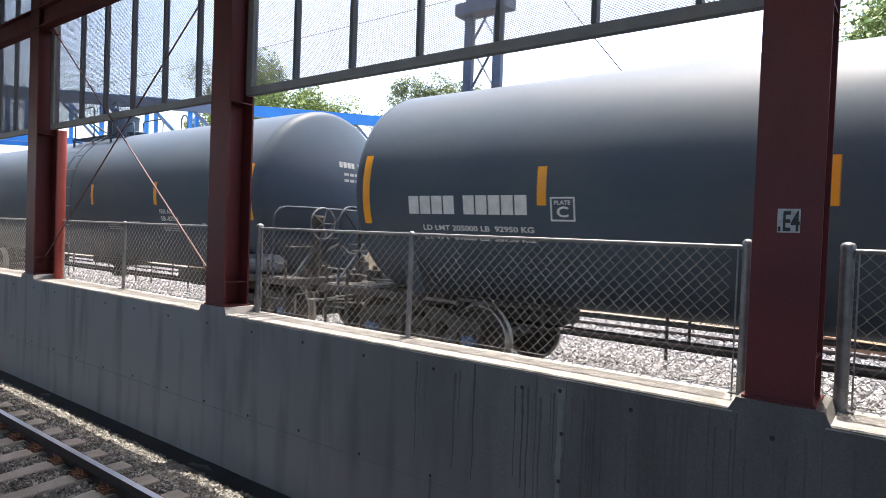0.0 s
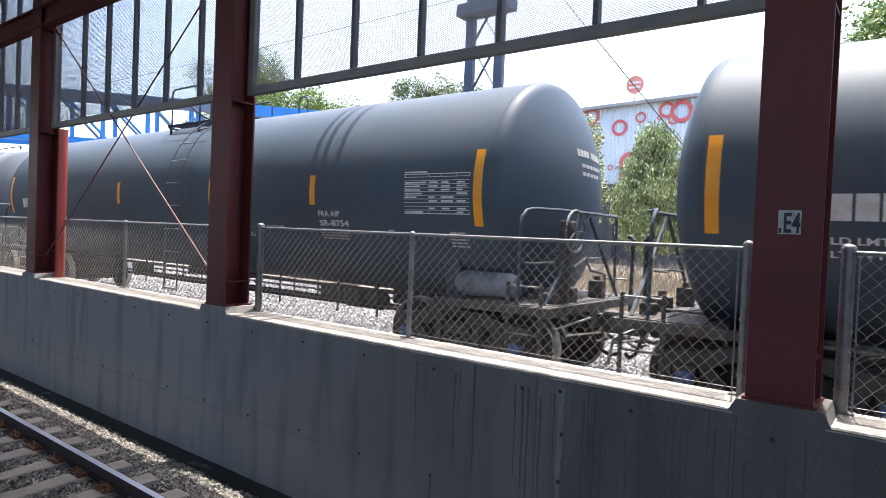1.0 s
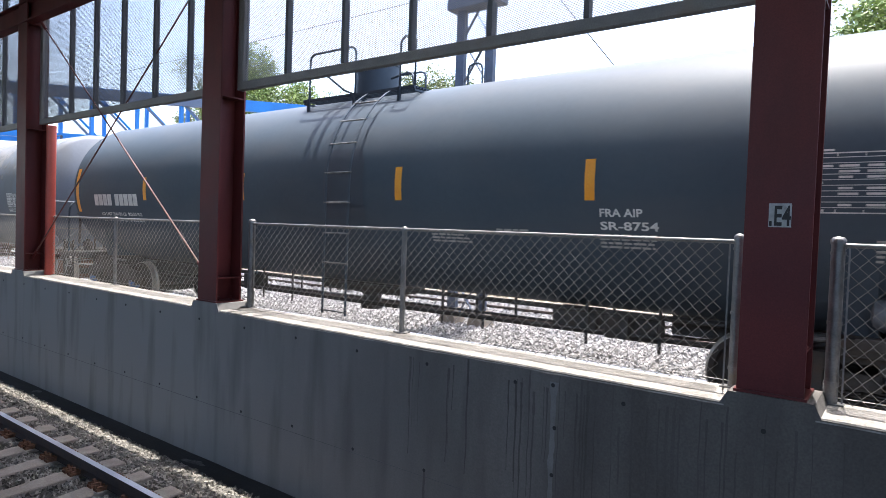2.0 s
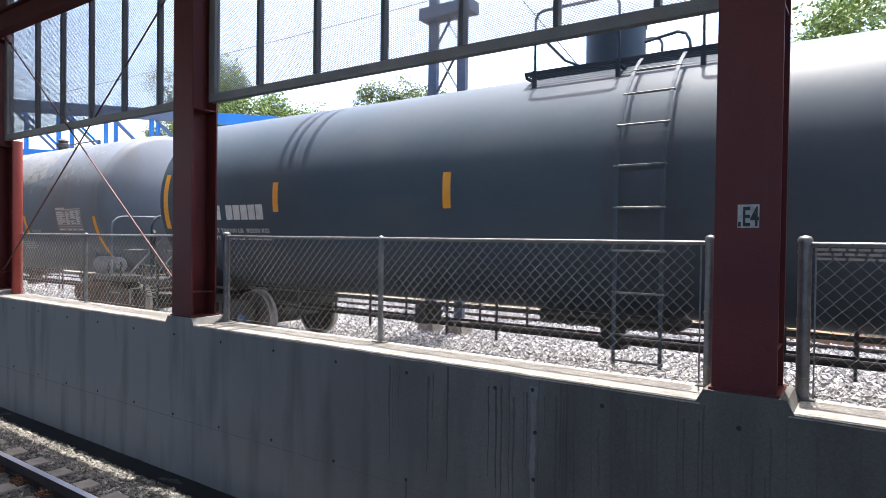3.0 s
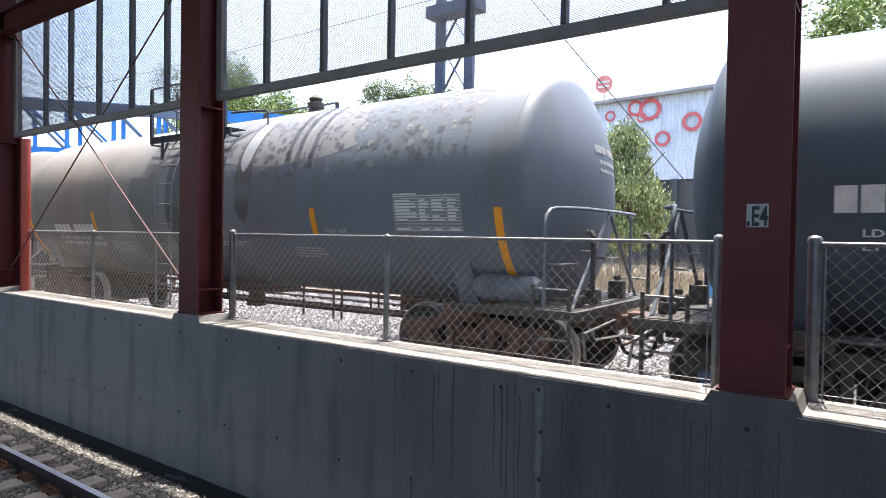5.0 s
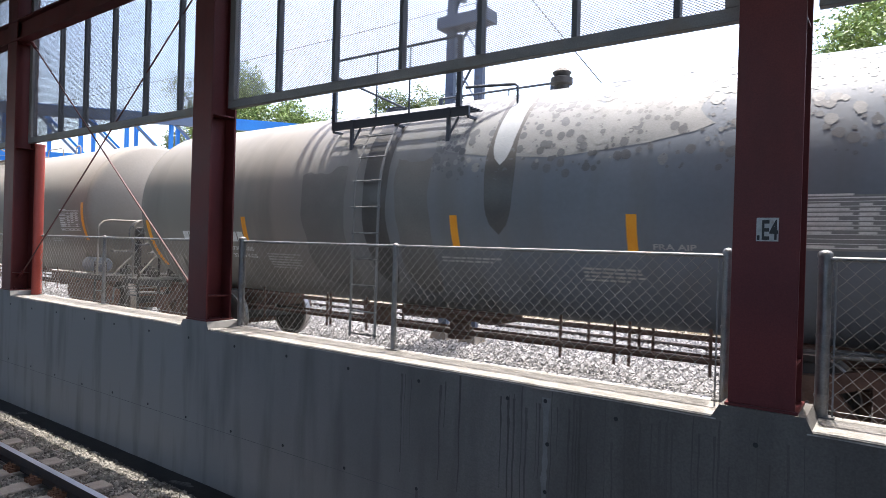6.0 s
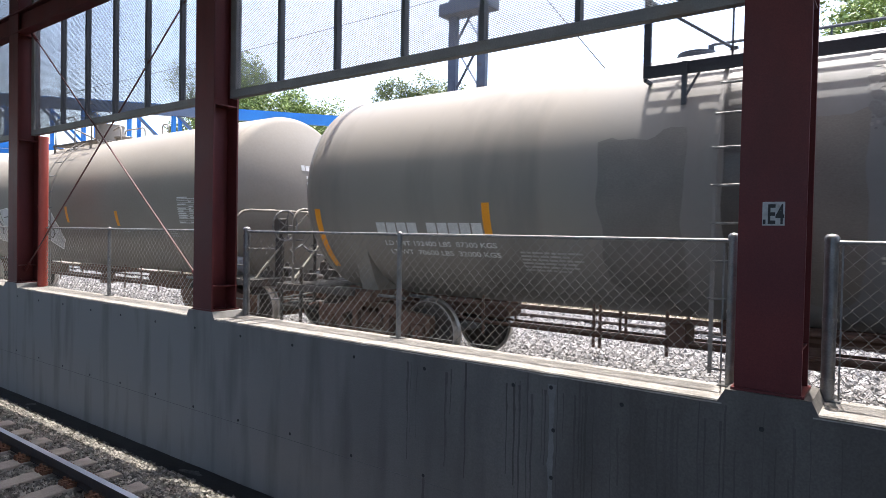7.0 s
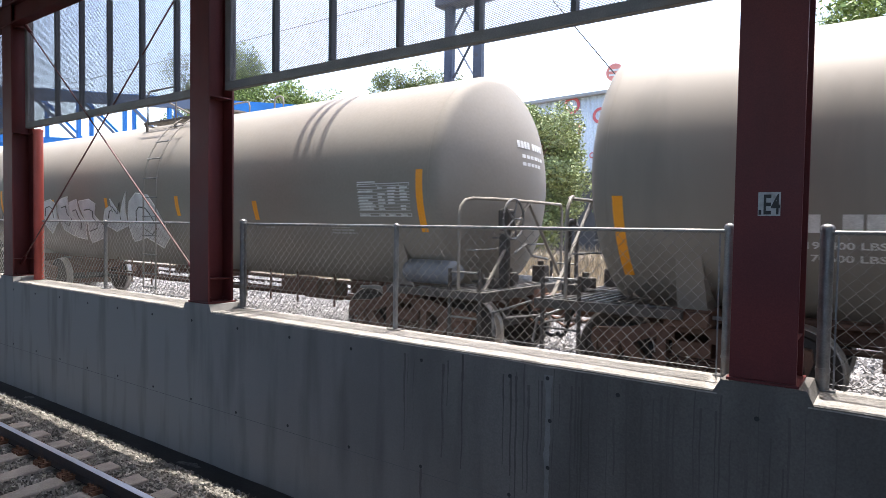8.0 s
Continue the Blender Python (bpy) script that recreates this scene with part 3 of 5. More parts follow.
# ---- tracks ----
def rail_line(name, y, z, x0, x1, label, worn=True):
    t = thing(name, label, "rail")
    prof = [(-0.036, 0), (0.036, 0), (0.037, -0.03), (0.014, -0.045), (0.011, -0.125), (0.068, -0.14), (0.068, -0.152), (-0.068, -0.152), (-0.068, -0.14), (-0.011, -0.125), (-0.014, -0.045), (-0.037, -0.03)]
    bm = bmesh.new()
    a = [bm.verts.new((x0, y + u, z + w - 0.003)) for u, w in prof]
    b = [bm.verts.new((x1, y + u, z + w - 0.003)) for u, w in prof]
    for i in range(len(prof)):
        bm.faces.new((a[i], b[i], b[(i + 1) % len(prof)], a[(i + 1) % len(prof)]))
    bmesh.ops.recalc_face_normals(bm, faces=bm.faces[:])
    part("web_and_foot", bm, "rail_side", t)
    bm = bmesh.new()
    box(bm, x0, x1, y - 0.034, y + 0.034, z - 0.003, z + 0.0005)
    part("running_surface", bm, "rail" if worn else "rail_side", t, "polished running surface" if worn else "rusty disused running surface")
    return t


for y in (NEAR_RAIL_Y, NEAR_RAIL_Y - 1.505):
    rail_line("rail", y, NEAR_Z, -45, 16, "steel rail with a polished head on concrete sleepers")
for y in (TRACK_Y - 0.75, TRACK_Y + 0.75, 11.85, 13.35):
    rail_line("rail", y, RAIL_Z, -90, 60, "rusty freight rail on stone ballast", y < 10)

bm = bmesh.new()
pr = [(-0.15, 0), (-0.13, 0.17), (0.13, 0.17), (0.15, 0)]
va = [bm.verts.new((u, -1.2, w)) for u, w in pr]
vb = [bm.verts.new((u, -0.5, w)) for u, w in pr]
vc = [bm.verts.new((u * 0.9, 0.0, w * 0.85)) for u, w in pr]
vd = [bm.verts.new((u, 0.5, w)) for u, w in pr]
ve = [bm.verts.new((u, 1.2, w)) for u, w in pr]
for p, q in ((va, vb), (vb, vc), (vc, vd), (vd, ve)):
    for i in range(4):
        bm.faces.new((p[i], q[i], q[(i + 1) % 4], p[(i + 1) % 4]))
bm.faces.new(va[::-1])
bm.faces.new(ve)
bmesh.ops.recalc_face_normals(bm, faces=bm.faces[:])
bmesh.ops.bevel(bm, geom=[e for e in bm.edges], offset=0.012, segments=1, affect="EDGES")
sl = finish(bm, "sleeper", "sleeper")
tagged(sl, "tan concrete sleeper under the near rails", "sleeper", "sleepers of the near track")
sl.location = (-9.53, NEAR_RAIL_Y - 0.75, -0.325)
for i in range(-40, 42):
    if i:
        copy_thing(sl, pose(-9.53 + i * 0.635, NEAR_RAIL_Y - 0.75, -0.325))
bm = bmesh.new()
box(bm, -0.045, 0.045, -0.055, 0.055, 0, 0.03, 0.004)
rod(bm, (-0.03, -0.05, 0.045), (-0.03, 0.06, 0.04), 0.011, 8)
rod(bm, (0.03, -0.05, 0.045), (0.03, 0.06, 0.04), 0.011, 8)
rod(bm, (0, 0, 0.03), (0, 0, 0.085), 0.018, 6)
clip = finish(bm, "rail_clip", "rust")
tagged(clip, "rusty orange-brown rail clip holding the near rail", "rail clip", "clips of the near track")
spots = [(-9.53 + i * 0.635 + sx * 0.07, NEAR_RAIL_Y + sy * 0.12, -0.156) for i in range(-12, 14) for sx in (-1, 1) for sy in (-1, 1)]
clip.location = spots[0]
for q in spots[1:]:
    copy_thing(clip, pose(*q))


# ---- loose stones ----
def stones(name, n, x0, x1, y0, y1, height, size, material, label, seed, avoid=None):
    r = np.random.RandomState(seed)
    base = np.array([(sx, sy, sz) for sx in (-1, 1) for sy in (-1, 1) for sz in (-1, 1)], float)
    quads = np.array([(0, 1, 3, 2), (4, 6, 7, 5), (0, 4, 5, 1), (2, 3, 7, 6), (0, 2, 6, 4), (1, 5, 7, 3)])
    P = np.stack([r.uniform(x0, x1, n), r.uniform(y0, y1, n)], 1)
    if avoid:
        P = P[[not avoid(x, y) for x, y in P]]
    n = len(P)
    s = r.uniform(0.5, 1.0, (n, 1, 3)) * size * r.uniform(0.6, 1.25, (n, 1, 1))
    v = base[None] * s * (1 + r.uniform(-0.4, 0.25, (n, 8, 1)))
    q = r.normal(size=(n, 4))
    q /= np.linalg.norm(q, axis=1, keepdims=True)
    w, x, y, z = q.T
    R = np.stack([np.stack([1 - 2 * (y * y + z * z), 2 * (x * y - z * w), 2 * (x * z + y * w)], 1),
                  np.stack([2 * (x * y + z * w), 1 - 2 * (x * x + z * z), 2 * (y * z - x * w)], 1),
                  np.stack([2 * (x * z - y * w), 2 * (y * z + x * w), 1 - 2 * (x * x + y * y)], 1)], 1)
    v = np.einsum("nij,nkj->nki", R, v)
    h = np.array([height(a, b) for a, b in P]) + r.uniform(-0.2, 0.5, n) * size
    v += np.concatenate([P, h[:, None]], 1)[:, None]
    f = (quads[None] + 8 * np.arange(n)[:, None, None]).reshape(-1, 4)
    me = bpy.data.meshes.new(name)
    me.from_pydata(v.reshape(-1, 3), [], f.tolist())
    me.materials.append(M[material])
    return tagged(new(name, me), label, "gravel", "", "stuff")


stones("ballast_stones", 46000, -13, 2.5, 5.6, 15.2, lambda x, y: bank(y), 0.03, "stone", "sharp pale grey ballast stones in full sun", 5)
stones("ballast_stones", 16000, -34, -13, 5.6, 15.2, lambda x, y: bank(y), 0.04, "stone", "sharp pale grey ballast stones in full sun", 6)
stones("shoulder_stones", 26000, -17.5, -5.0, 1.8, 4.66, lambda x, y: near_bed(y), 0.026, "stone_dark", "brown-grey ballast stones beside the near rail", 7,
       lambda x, y: y < NEAR_RAIL_Y + 0.47 and (abs((x + 9.53 + 0.3175) % 0.635 - 0.3175) < 0.15 or abs(y - NEAR_RAIL_Y) < 0.09))


# ---- tank cars ----
R_T, Z_T = 1.53, 3.407 - RAIL_Z          # tank radius, axis above the rail
WHEEL_R = 0.457
DISH, KNUCKLE = 3.0, 0.19                  # crown and knuckle radius of the dished heads
HEAD = DISH - math.sqrt((DISH - KNUCKLE) ** 2 - (R_T - KNUCKLE) ** 2)


def head_depth(q):
    """How far the dished head stands out at the radius q."""
    cx = HEAD - DISH
    split = (R_T - KNUCKLE) * DISH / (DISH - KNUCKLE)
    if q <= split:
        return cx + math.sqrt(DISH * DISH - q * q)
    return math.sqrt(max(0.0, KNUCKLE ** 2 - (q - R_T + KNUCKLE) ** 2))


MOVERS = []                                # (car, place at the start)
WHEELS = []                                # (wheel set, place on its car)


def on_tank(x, z, lift=0.004):
    """A point of the near flank at height z above the rail."""
    dz = z - Z_T
    a = math.asin(max(-1, min(1, dz / R_T)))
    return (x, -(R_T + lift) * math.cos(a), Z_T + (R_T + lift) * math.sin(a))


def patch(name, x0, x1, z0, z1, material, car, label="", lift=0.004, n=10):
    """A thin painted or taped strip laid on the flank."""
    bm = bmesh.new()
    l = [bm.verts.new(on_tank(x0, z0 + (z1 - z0) * i / n, lift)) for i in range(n + 1)]
    r = [bm.verts.new(on_tank(x1, z0 + (z1 - z0) * i / n, lift)) for i in range(n + 1)]
    for i in range(n):
        bm.faces.new((l[i], r[i], r[i + 1], l[i + 1]))
    return part(name, bm, material, car, label)


def bars(name, rects, material, car, label="", lift=0.005):
    """Several small rectangles (x0, x1, z0, z1) on the flank, as one marking."""
    verts, faces = [], []
    for x0, x1, z0, z1 in rects:
        i = len(verts)
        verts += [on_tank(x0, z0, lift), on_tank(x1, z0, lift), on_tank(x1, z1, lift), on_tank(x0, z1, lift)]
        faces.append((i, i + 1, i + 2, i + 3))
    return raw(name, verts, faces, material, car, label)


def lettering(name, body, x0, z0, w, h, material, car, label="", lift=0.005):
    vs, fs = text_mesh(body, 0.2, w, h)
    return raw(name, [on_tank(x0 + u, z0 + q, lift) for u, q in vs], fs, material, car, label, "stuff")


def chart(x0, x1, z0, z1, material, car, seed, lift=0.005):
    """The ruled stencil panel with its rows of unreadable small print."""
    r = random.Random(seed)
    t = 0.011
    rects = [(x0, x1, z1 - t, z1), (x0, x1, z0, z0 + t), (x0, x0 + t, z0, z1), (x1 - t, x1, z0, z1)]
    cols = [x0, x0 + (x1 - x0) * 0.38, x0 + (x1 - x0) * 0.57, x0 + (x1 - x0) * 0.8, x1]
    for c in cols[1:-1]:
        rects.append((c, c + t * 0.7, z0, z1))
    n = 11
    for i in range(1, n):
        z = z0 + (z1 - z0) * i / n
        rects.append((x0, x1, z, z + t * 0.6))
        if i in (2, 3, 10) and r.random() < 0.6:
            continue
        for a, b in zip(cols, cols[1:]):
            e = a + 0.02 + (b - a - 0.04) * r.uniform(0.55, 1.0)
            if r.random() < 0.9:
                rects.append((a + 0.02, e, z - 0.032, z - 0.012))
    rects.append((x0, x0 + 0.36 * (x1 - x0), z1 + 0.012, z1 + 0.03))
    bars("stencil_panel", rects, material, car, "ruled white stencil panel with small print", lift)


def small_print(x0, z0, w, rows, material, car, seed, h=0.022, gap=0.042):
    r = random.Random(seed)
    rects = []
    for i in range(rows):
        x = x0
        end = x0 + w * r.uniform(0.7, 1.0)
        while x < end:
            ww = r.uniform(0.05, 0.14)
            rects.append((x, min(end, x + ww), z0 - i * gap - h, z0 - i * gap))
            x += ww + 0.02
    bars("small_print", rects, material, car, "faded rows of small stencil print")


def glyph_bars(x0, x1, z0, z1, count, material, car):
    w = (x1 - x0) / count
    for i in range(count):
        bars("mark_bar", [(x0 + i * w + 0.012, x0 + (i + 1) * w - 0.012, z0, z1)], material, car, "white painted mark bar")


def wheel_set(car, x, gear):
    bm = bmesh.new()
    rod(bm, (0, -1.05, 0), (0, 1.05, 0), 0.075, 16)
    ws = part("wheel_set", bm, "under", car, smooth=40)
    for s in (-1, 1):
        bm = bmesh.new()
        y = 0.75 * s
        lathe(bm, [(0.06, y + s * 0.09), (0.11, y + s * 0.085), (0.13, y + s * 0.035), (0.36, y + s * 0.02), (0.385, y + s * 0.06), (0.44, y + s * 0.066)], "Y", 40, None, False)
        lathe(bm, [(0.44, y - s * 0.075), (0.385, y - s * 0.06), (0.36, y - s * 0.02), (0.13, y - s * 0.035), (0.06, y - s * 0.08)], "Y", 40, None, False)
        w = part("wheel_plate", bm, "wheel", ws, smooth=35)
        bm = bmesh.new()
        lathe(bm, [(0.44, y + s * 0.066), (WHEEL_R - 0.004, y + s * 0.06), (WHEEL_R, y - s * 0.03), (WHEEL_R + 0.028, y - s * 0.05), (WHEEL_R + 0.025, y - s * 0.072), (0.44, y - s * 0.075), (0.44, y + s * 0.066)], "Y", 40, None, False)
        part("wheel_rim", bm, "tread", ws, "bright worn tread", smooth=35)
        bm = bmesh.new()
        lathe(bm, [(0.10, 0.9 * s), (0.105, 1.0 * s), (0.09, 1.06 * s), (0.06, 1.075 * s)], "Y", 16)
        part("bearing", bm, "bearing_blue" if gear == "under" else gear, ws, smooth=35)
        for k in range(3):
            a = k * 2.094
            bm = bmesh.new()
            rod(bm, (0.05 * math.cos(a), 1.07 * s, 0.05 * math.sin(a)), (0.05 * math.cos(a), 1.095 * s, 0.05 * math.sin(a)), 0.014, 6)
            part("cap_bolt", bm, "grab", ws)
    ws.location = (x, 0, WHEEL_R)
    WHEELS.append((ws, x))


def side_frame(car, x, s, gear):
    """Cast side frame with two windows and a spring nest."""
    tk = part("side_frame", _side_frame(x, s), gear, car, smooth=25)
    bm = bmesh.new()
    for i in range(5):
        for k in range(8):
            z = 0.30 + k * 0.03
            rod(bm, (x - 0.2 + i * 0.1, s * 0.98, z), (x - 0.2 + i * 0.1, s * 0.98, z + 0.016), 0.042, 8)
    part("spring_nest", bm, gear, tk)
    for dx in (-0.89, 0.89):
        bm = bmesh.new()
        box(bm, x + dx - 0.12, x + dx + 0.12, s * 0.98 - 0.09, s * 0.98 + 0.09, 0.50, 0.60, 0.02)
        part("bearing_adapter", bm, gear, tk)
    return tk


def _side_frame(x, s):
    out = [(-1.10, 0.60), (-1.08, 0.72), (-0.72, 0.75), (-0.42, 0.84), (0.42, 0.84), (0.72, 0.75), (1.08, 0.72), (1.10, 0.60), (1.04, 0.44), (1.02, 0.60), (0.76, 0.60),
           (0.70, 0.46), (0.44, 0.20), (-0.44, 0.20), (-0.70, 0.46), (-0.76, 0.60), (-1.02, 0.60), (-1.04, 0.44)]
    holes = [[(-0.62, 0.60), (-0.36, 0.70), (-0.36, 0.36), (-0.44, 0.36)], [(-0.26, 0.68), (0.26, 0.68), (0.26, 0.32), (-0.26, 0.32)], [(0.36, 0.70), (0.62, 0.60), (0.44, 0.36), (0.36, 0.36)]]
    bm = bmesh.new()

    def loop(pts):
        vs = [bm.verts.new((x + p[0], s * 0.92, p[1])) for p in pts]
        return [bm.edges.new((vs[i], vs[(i + 1) % len(vs)])) for i in range(len(vs))]
    ed = loop(out)
    for h in holes:
        ed += loop(h)
    r = bmesh.ops.triangle_fill(bm, use_beauty=True, edges=ed, use_dissolve=False)
    fs = [g for g in r["geom"] if isinstance(g, bmesh.types.BMFace)]
    ex = bmesh.ops.extrude_face_region(bm, geom=fs)
    bmesh.ops.translate(bm, verts=[g for g in ex["geom"] if isinstance(g, bmesh.types.BMVert)], vec=(0, s * 0.13, 0))
    bmesh.ops.recalc_face_normals(bm, faces=bm.faces[:])
    return bm


def ladder(car, x0, x1, material, z_low, a_end, rungs):
    """Side ladder that climbs the flank and bends over the shoulder to the angle a_end."""
    R = R_T + 0.13
    for x in (x0, x1):
        line = [(x, -R, z_low + (Z_T - z_low) * k / 5) for k in range(6)]
        for k in range(1, 12):
            a = radians(a_end * k / 11)
            line.append((x, -R * math.cos(a), Z_T + R * math.sin(a)))
        bm = bmesh.new()
        for a, b in zip(line, line[1:]):
            bar(bm, a, b, 0.038, 0.012)
        part("ladder_rail", bm, material, car)
    for z in rungs:
        dz = max(0.0, z_up(z) - Z_T)
        y = -math.sqrt(R * R - dz * dz)
        bm = bmesh.new()
        rod(bm, (x0 - 0.03, y, z_up(z)), (x1 + 0.03, y, z_up(z)), 0.012, 6)
        part("rung", bm, "grab", car)


def platform_top(car, x0, x1, rail_h, material, dome_x, dome_r, dome_h, manway=True, drop=0.08, edge=0.86, deep=0.05, heavy=False):
    """Walkway along both sides of the fittings, low over the shoulder, on short legs."""
    zt = Z_T + R_T - drop
    inner = edge - (0.62 if heavy else 0.4)
    n = 8 if heavy else 6
    for s in (-1, 1):
        for y in (edge, inner):
            bm = bmesh.new()
            box(bm, x0, x1, s * y - 0.02, s * y + 0.02, zt - deep, zt, 0.004)
            part("platform_beam", bm, material, car)
        for i in range(1, n):
            y = inner + (edge - inner) * i / n
            bm = bmesh.new()
            box(bm, x0, x1, s * y - 0.012, s * y + 0.012, zt - 0.03, zt - 0.002)
            part("grating", bm, material, car, "long grating bar")
        for x in (x0 + 0.02, (x0 + x1) / 2, x1 - 0.02):
            bm = bmesh.new()
            box(bm, x - 0.02, x + 0.02, min(s * inner, s * edge), max(s * inner, s * edge), zt - deep - 0.03, zt - deep, 0.003)
            part("cross_bearer", bm, material, car)
        legs = (x0 + 0.42, x1 - 0.3) if heavy else (x0 + 0.14, x0 + 1.18, x1 - 0.28)
        for x in legs:
            y = s * (edge + 0.02)
            a = math.sqrt(R_T ** 2 - y * y)
            bm = bmesh.new()
            bar(bm, (x, y, Z_T + a - 0.02), (x, y, zt), 0.05, 0.035)
            part("platform_leg", bm, material, car)
            if heavy:
                bm = bmesh.new()
                bar(bm, (x, y, Z_T + a + 0.04), (x + 0.13, s * (edge - 0.02), zt - deep), 0.025, 0.025)
                part("leg_brace", bm, material, car)
        # railing: posts and a bent top rail
        y = s * (edge + 0.005)
        if heavy:
            for x, w in ((x0 + 0.04, 0.075), (x0 + 0.86, 0.022), (x0 + 1.45, 0.022), (x1 - 0.16, 0.075)):
                bm = bmesh.new()
                bar(bm, (x, y, zt), (x, y, zt + rail_h), w, w * 0.6)
                part("railing_post", bm, material, car)
            bm = bmesh.new()
            tube(bm, [(x0 + 0.04, y, zt + rail_h), (x1 - 0.16, y, zt + rail_h)], 0.02, 8)
            part("railing", bm, material, car, smooth=40)
            bm = bmesh.new()
            tube(bm, [(x1 - 0.16, y * 0.9, zt + 0.27), (x1 + 0.1, y * 0.8, zt + 0.29), (x1 + 0.42, y * 0.7, zt + 0.3), (x1 + 0.46, y * 0.7, zt + 0.27), (x1 + 0.46, y * 0.7, zt - 0.1)], 0.02, 8)
            part("hand_loop", bm, material, car, smooth=40)
        else:
            for a, b in ((x0 + 0.14, x0 + 1.18), (x1 - 0.28, x1)):
                bm = bmesh.new()
                k = min(0.1, (b - a) / 3)
                tube(bm, [(a, y, zt), (a, y, zt + rail_h - k), (a + k * 0.3, y, zt + rail_h - k * 0.3), (a + k, y, zt + rail_h), (b - k, y, zt + rail_h), (b - k * 0.3, y, zt + rail_h - k * 0.3), (b, y, zt + rail_h - k), (b, y, zt)], 0.02, 8)
                part("railing", bm, material, car, smooth=40)
    if heavy:
        bm = bmesh.new()
        tube(bm, [(x0 + 0.04, -edge, zt + rail_h * 0.75), (x0 + 0.7, -0.45, zt + 0.3)], 0.018, 8)
        part("slanted_rail", bm, material, car)
        bm = bmesh.new()
        box(bm, x0 + 0.66, x0 + 0.74, -0.5, -0.42, zt, zt + 0.32, 0.006)
        part("railing_stub", bm, material, car)
    else:
        bm = bmesh.new()
        tube(bm, [(dome_x + 0.4, -0.1, zt + 0.38), (dome_x + 0.8, -0.16, zt + 0.42), (dome_x + 0.9, -0.18, zt + 0.38), (dome_x + 0.95, -0.2, zt + 0.28), (dome_x + 0.98, -0.2, zt + 0.02)], 0.02, 8)
        part("hand_loop", bm, material, car, smooth=40)
        bm = bmesh.new()
        tube(bm, [(dome_x - 0.38, -0.1, zt + 0.18), (dome_x - 0.6, -0.2, zt + 0.28), (dome_x - 0.78, -0.5, zt + rail_h * 0.72)], 0.02, 8)
        part("slanted_rail", bm, material, car, smooth=40)
    bm = bmesh.new()
    lathe(bm, [(dome_r + 0.03, Z_T + R_T - 0.06), (dome_r + 0.03, Z_T + R_T + 0.04), (dome_r, Z_T + R_T + 0.05), (dome_r, Z_T + R_T + dome_h), (dome_r + 0.015, Z_T + R_T + dome_h + 0.01), (dome_r + 0.015, Z_T + R_T + dome_h + 0.04), (dome_r * 0.6, Z_T + R_T + dome_h + 0.05)], "Z", 32, Matrix.Translation((dome_x, 0, 0)))
    part("dome", bm, material, car, smooth=35)
    if not manway:
        return
    bm = bmesh.new()
    lathe(bm, [(0.22, Z_T + R_T - 0.05), (0.22, Z_T + R_T + 0.06), (0.25, Z_T + R_T + 0.07), (0.25, Z_T + R_T + 0.1), (0.1, Z_T + R_T + 0.13)], "Z", 24, Matrix.Translation((dome_x + 0.78, 0, 0)))
    part("manway", bm, material, car, smooth=35)


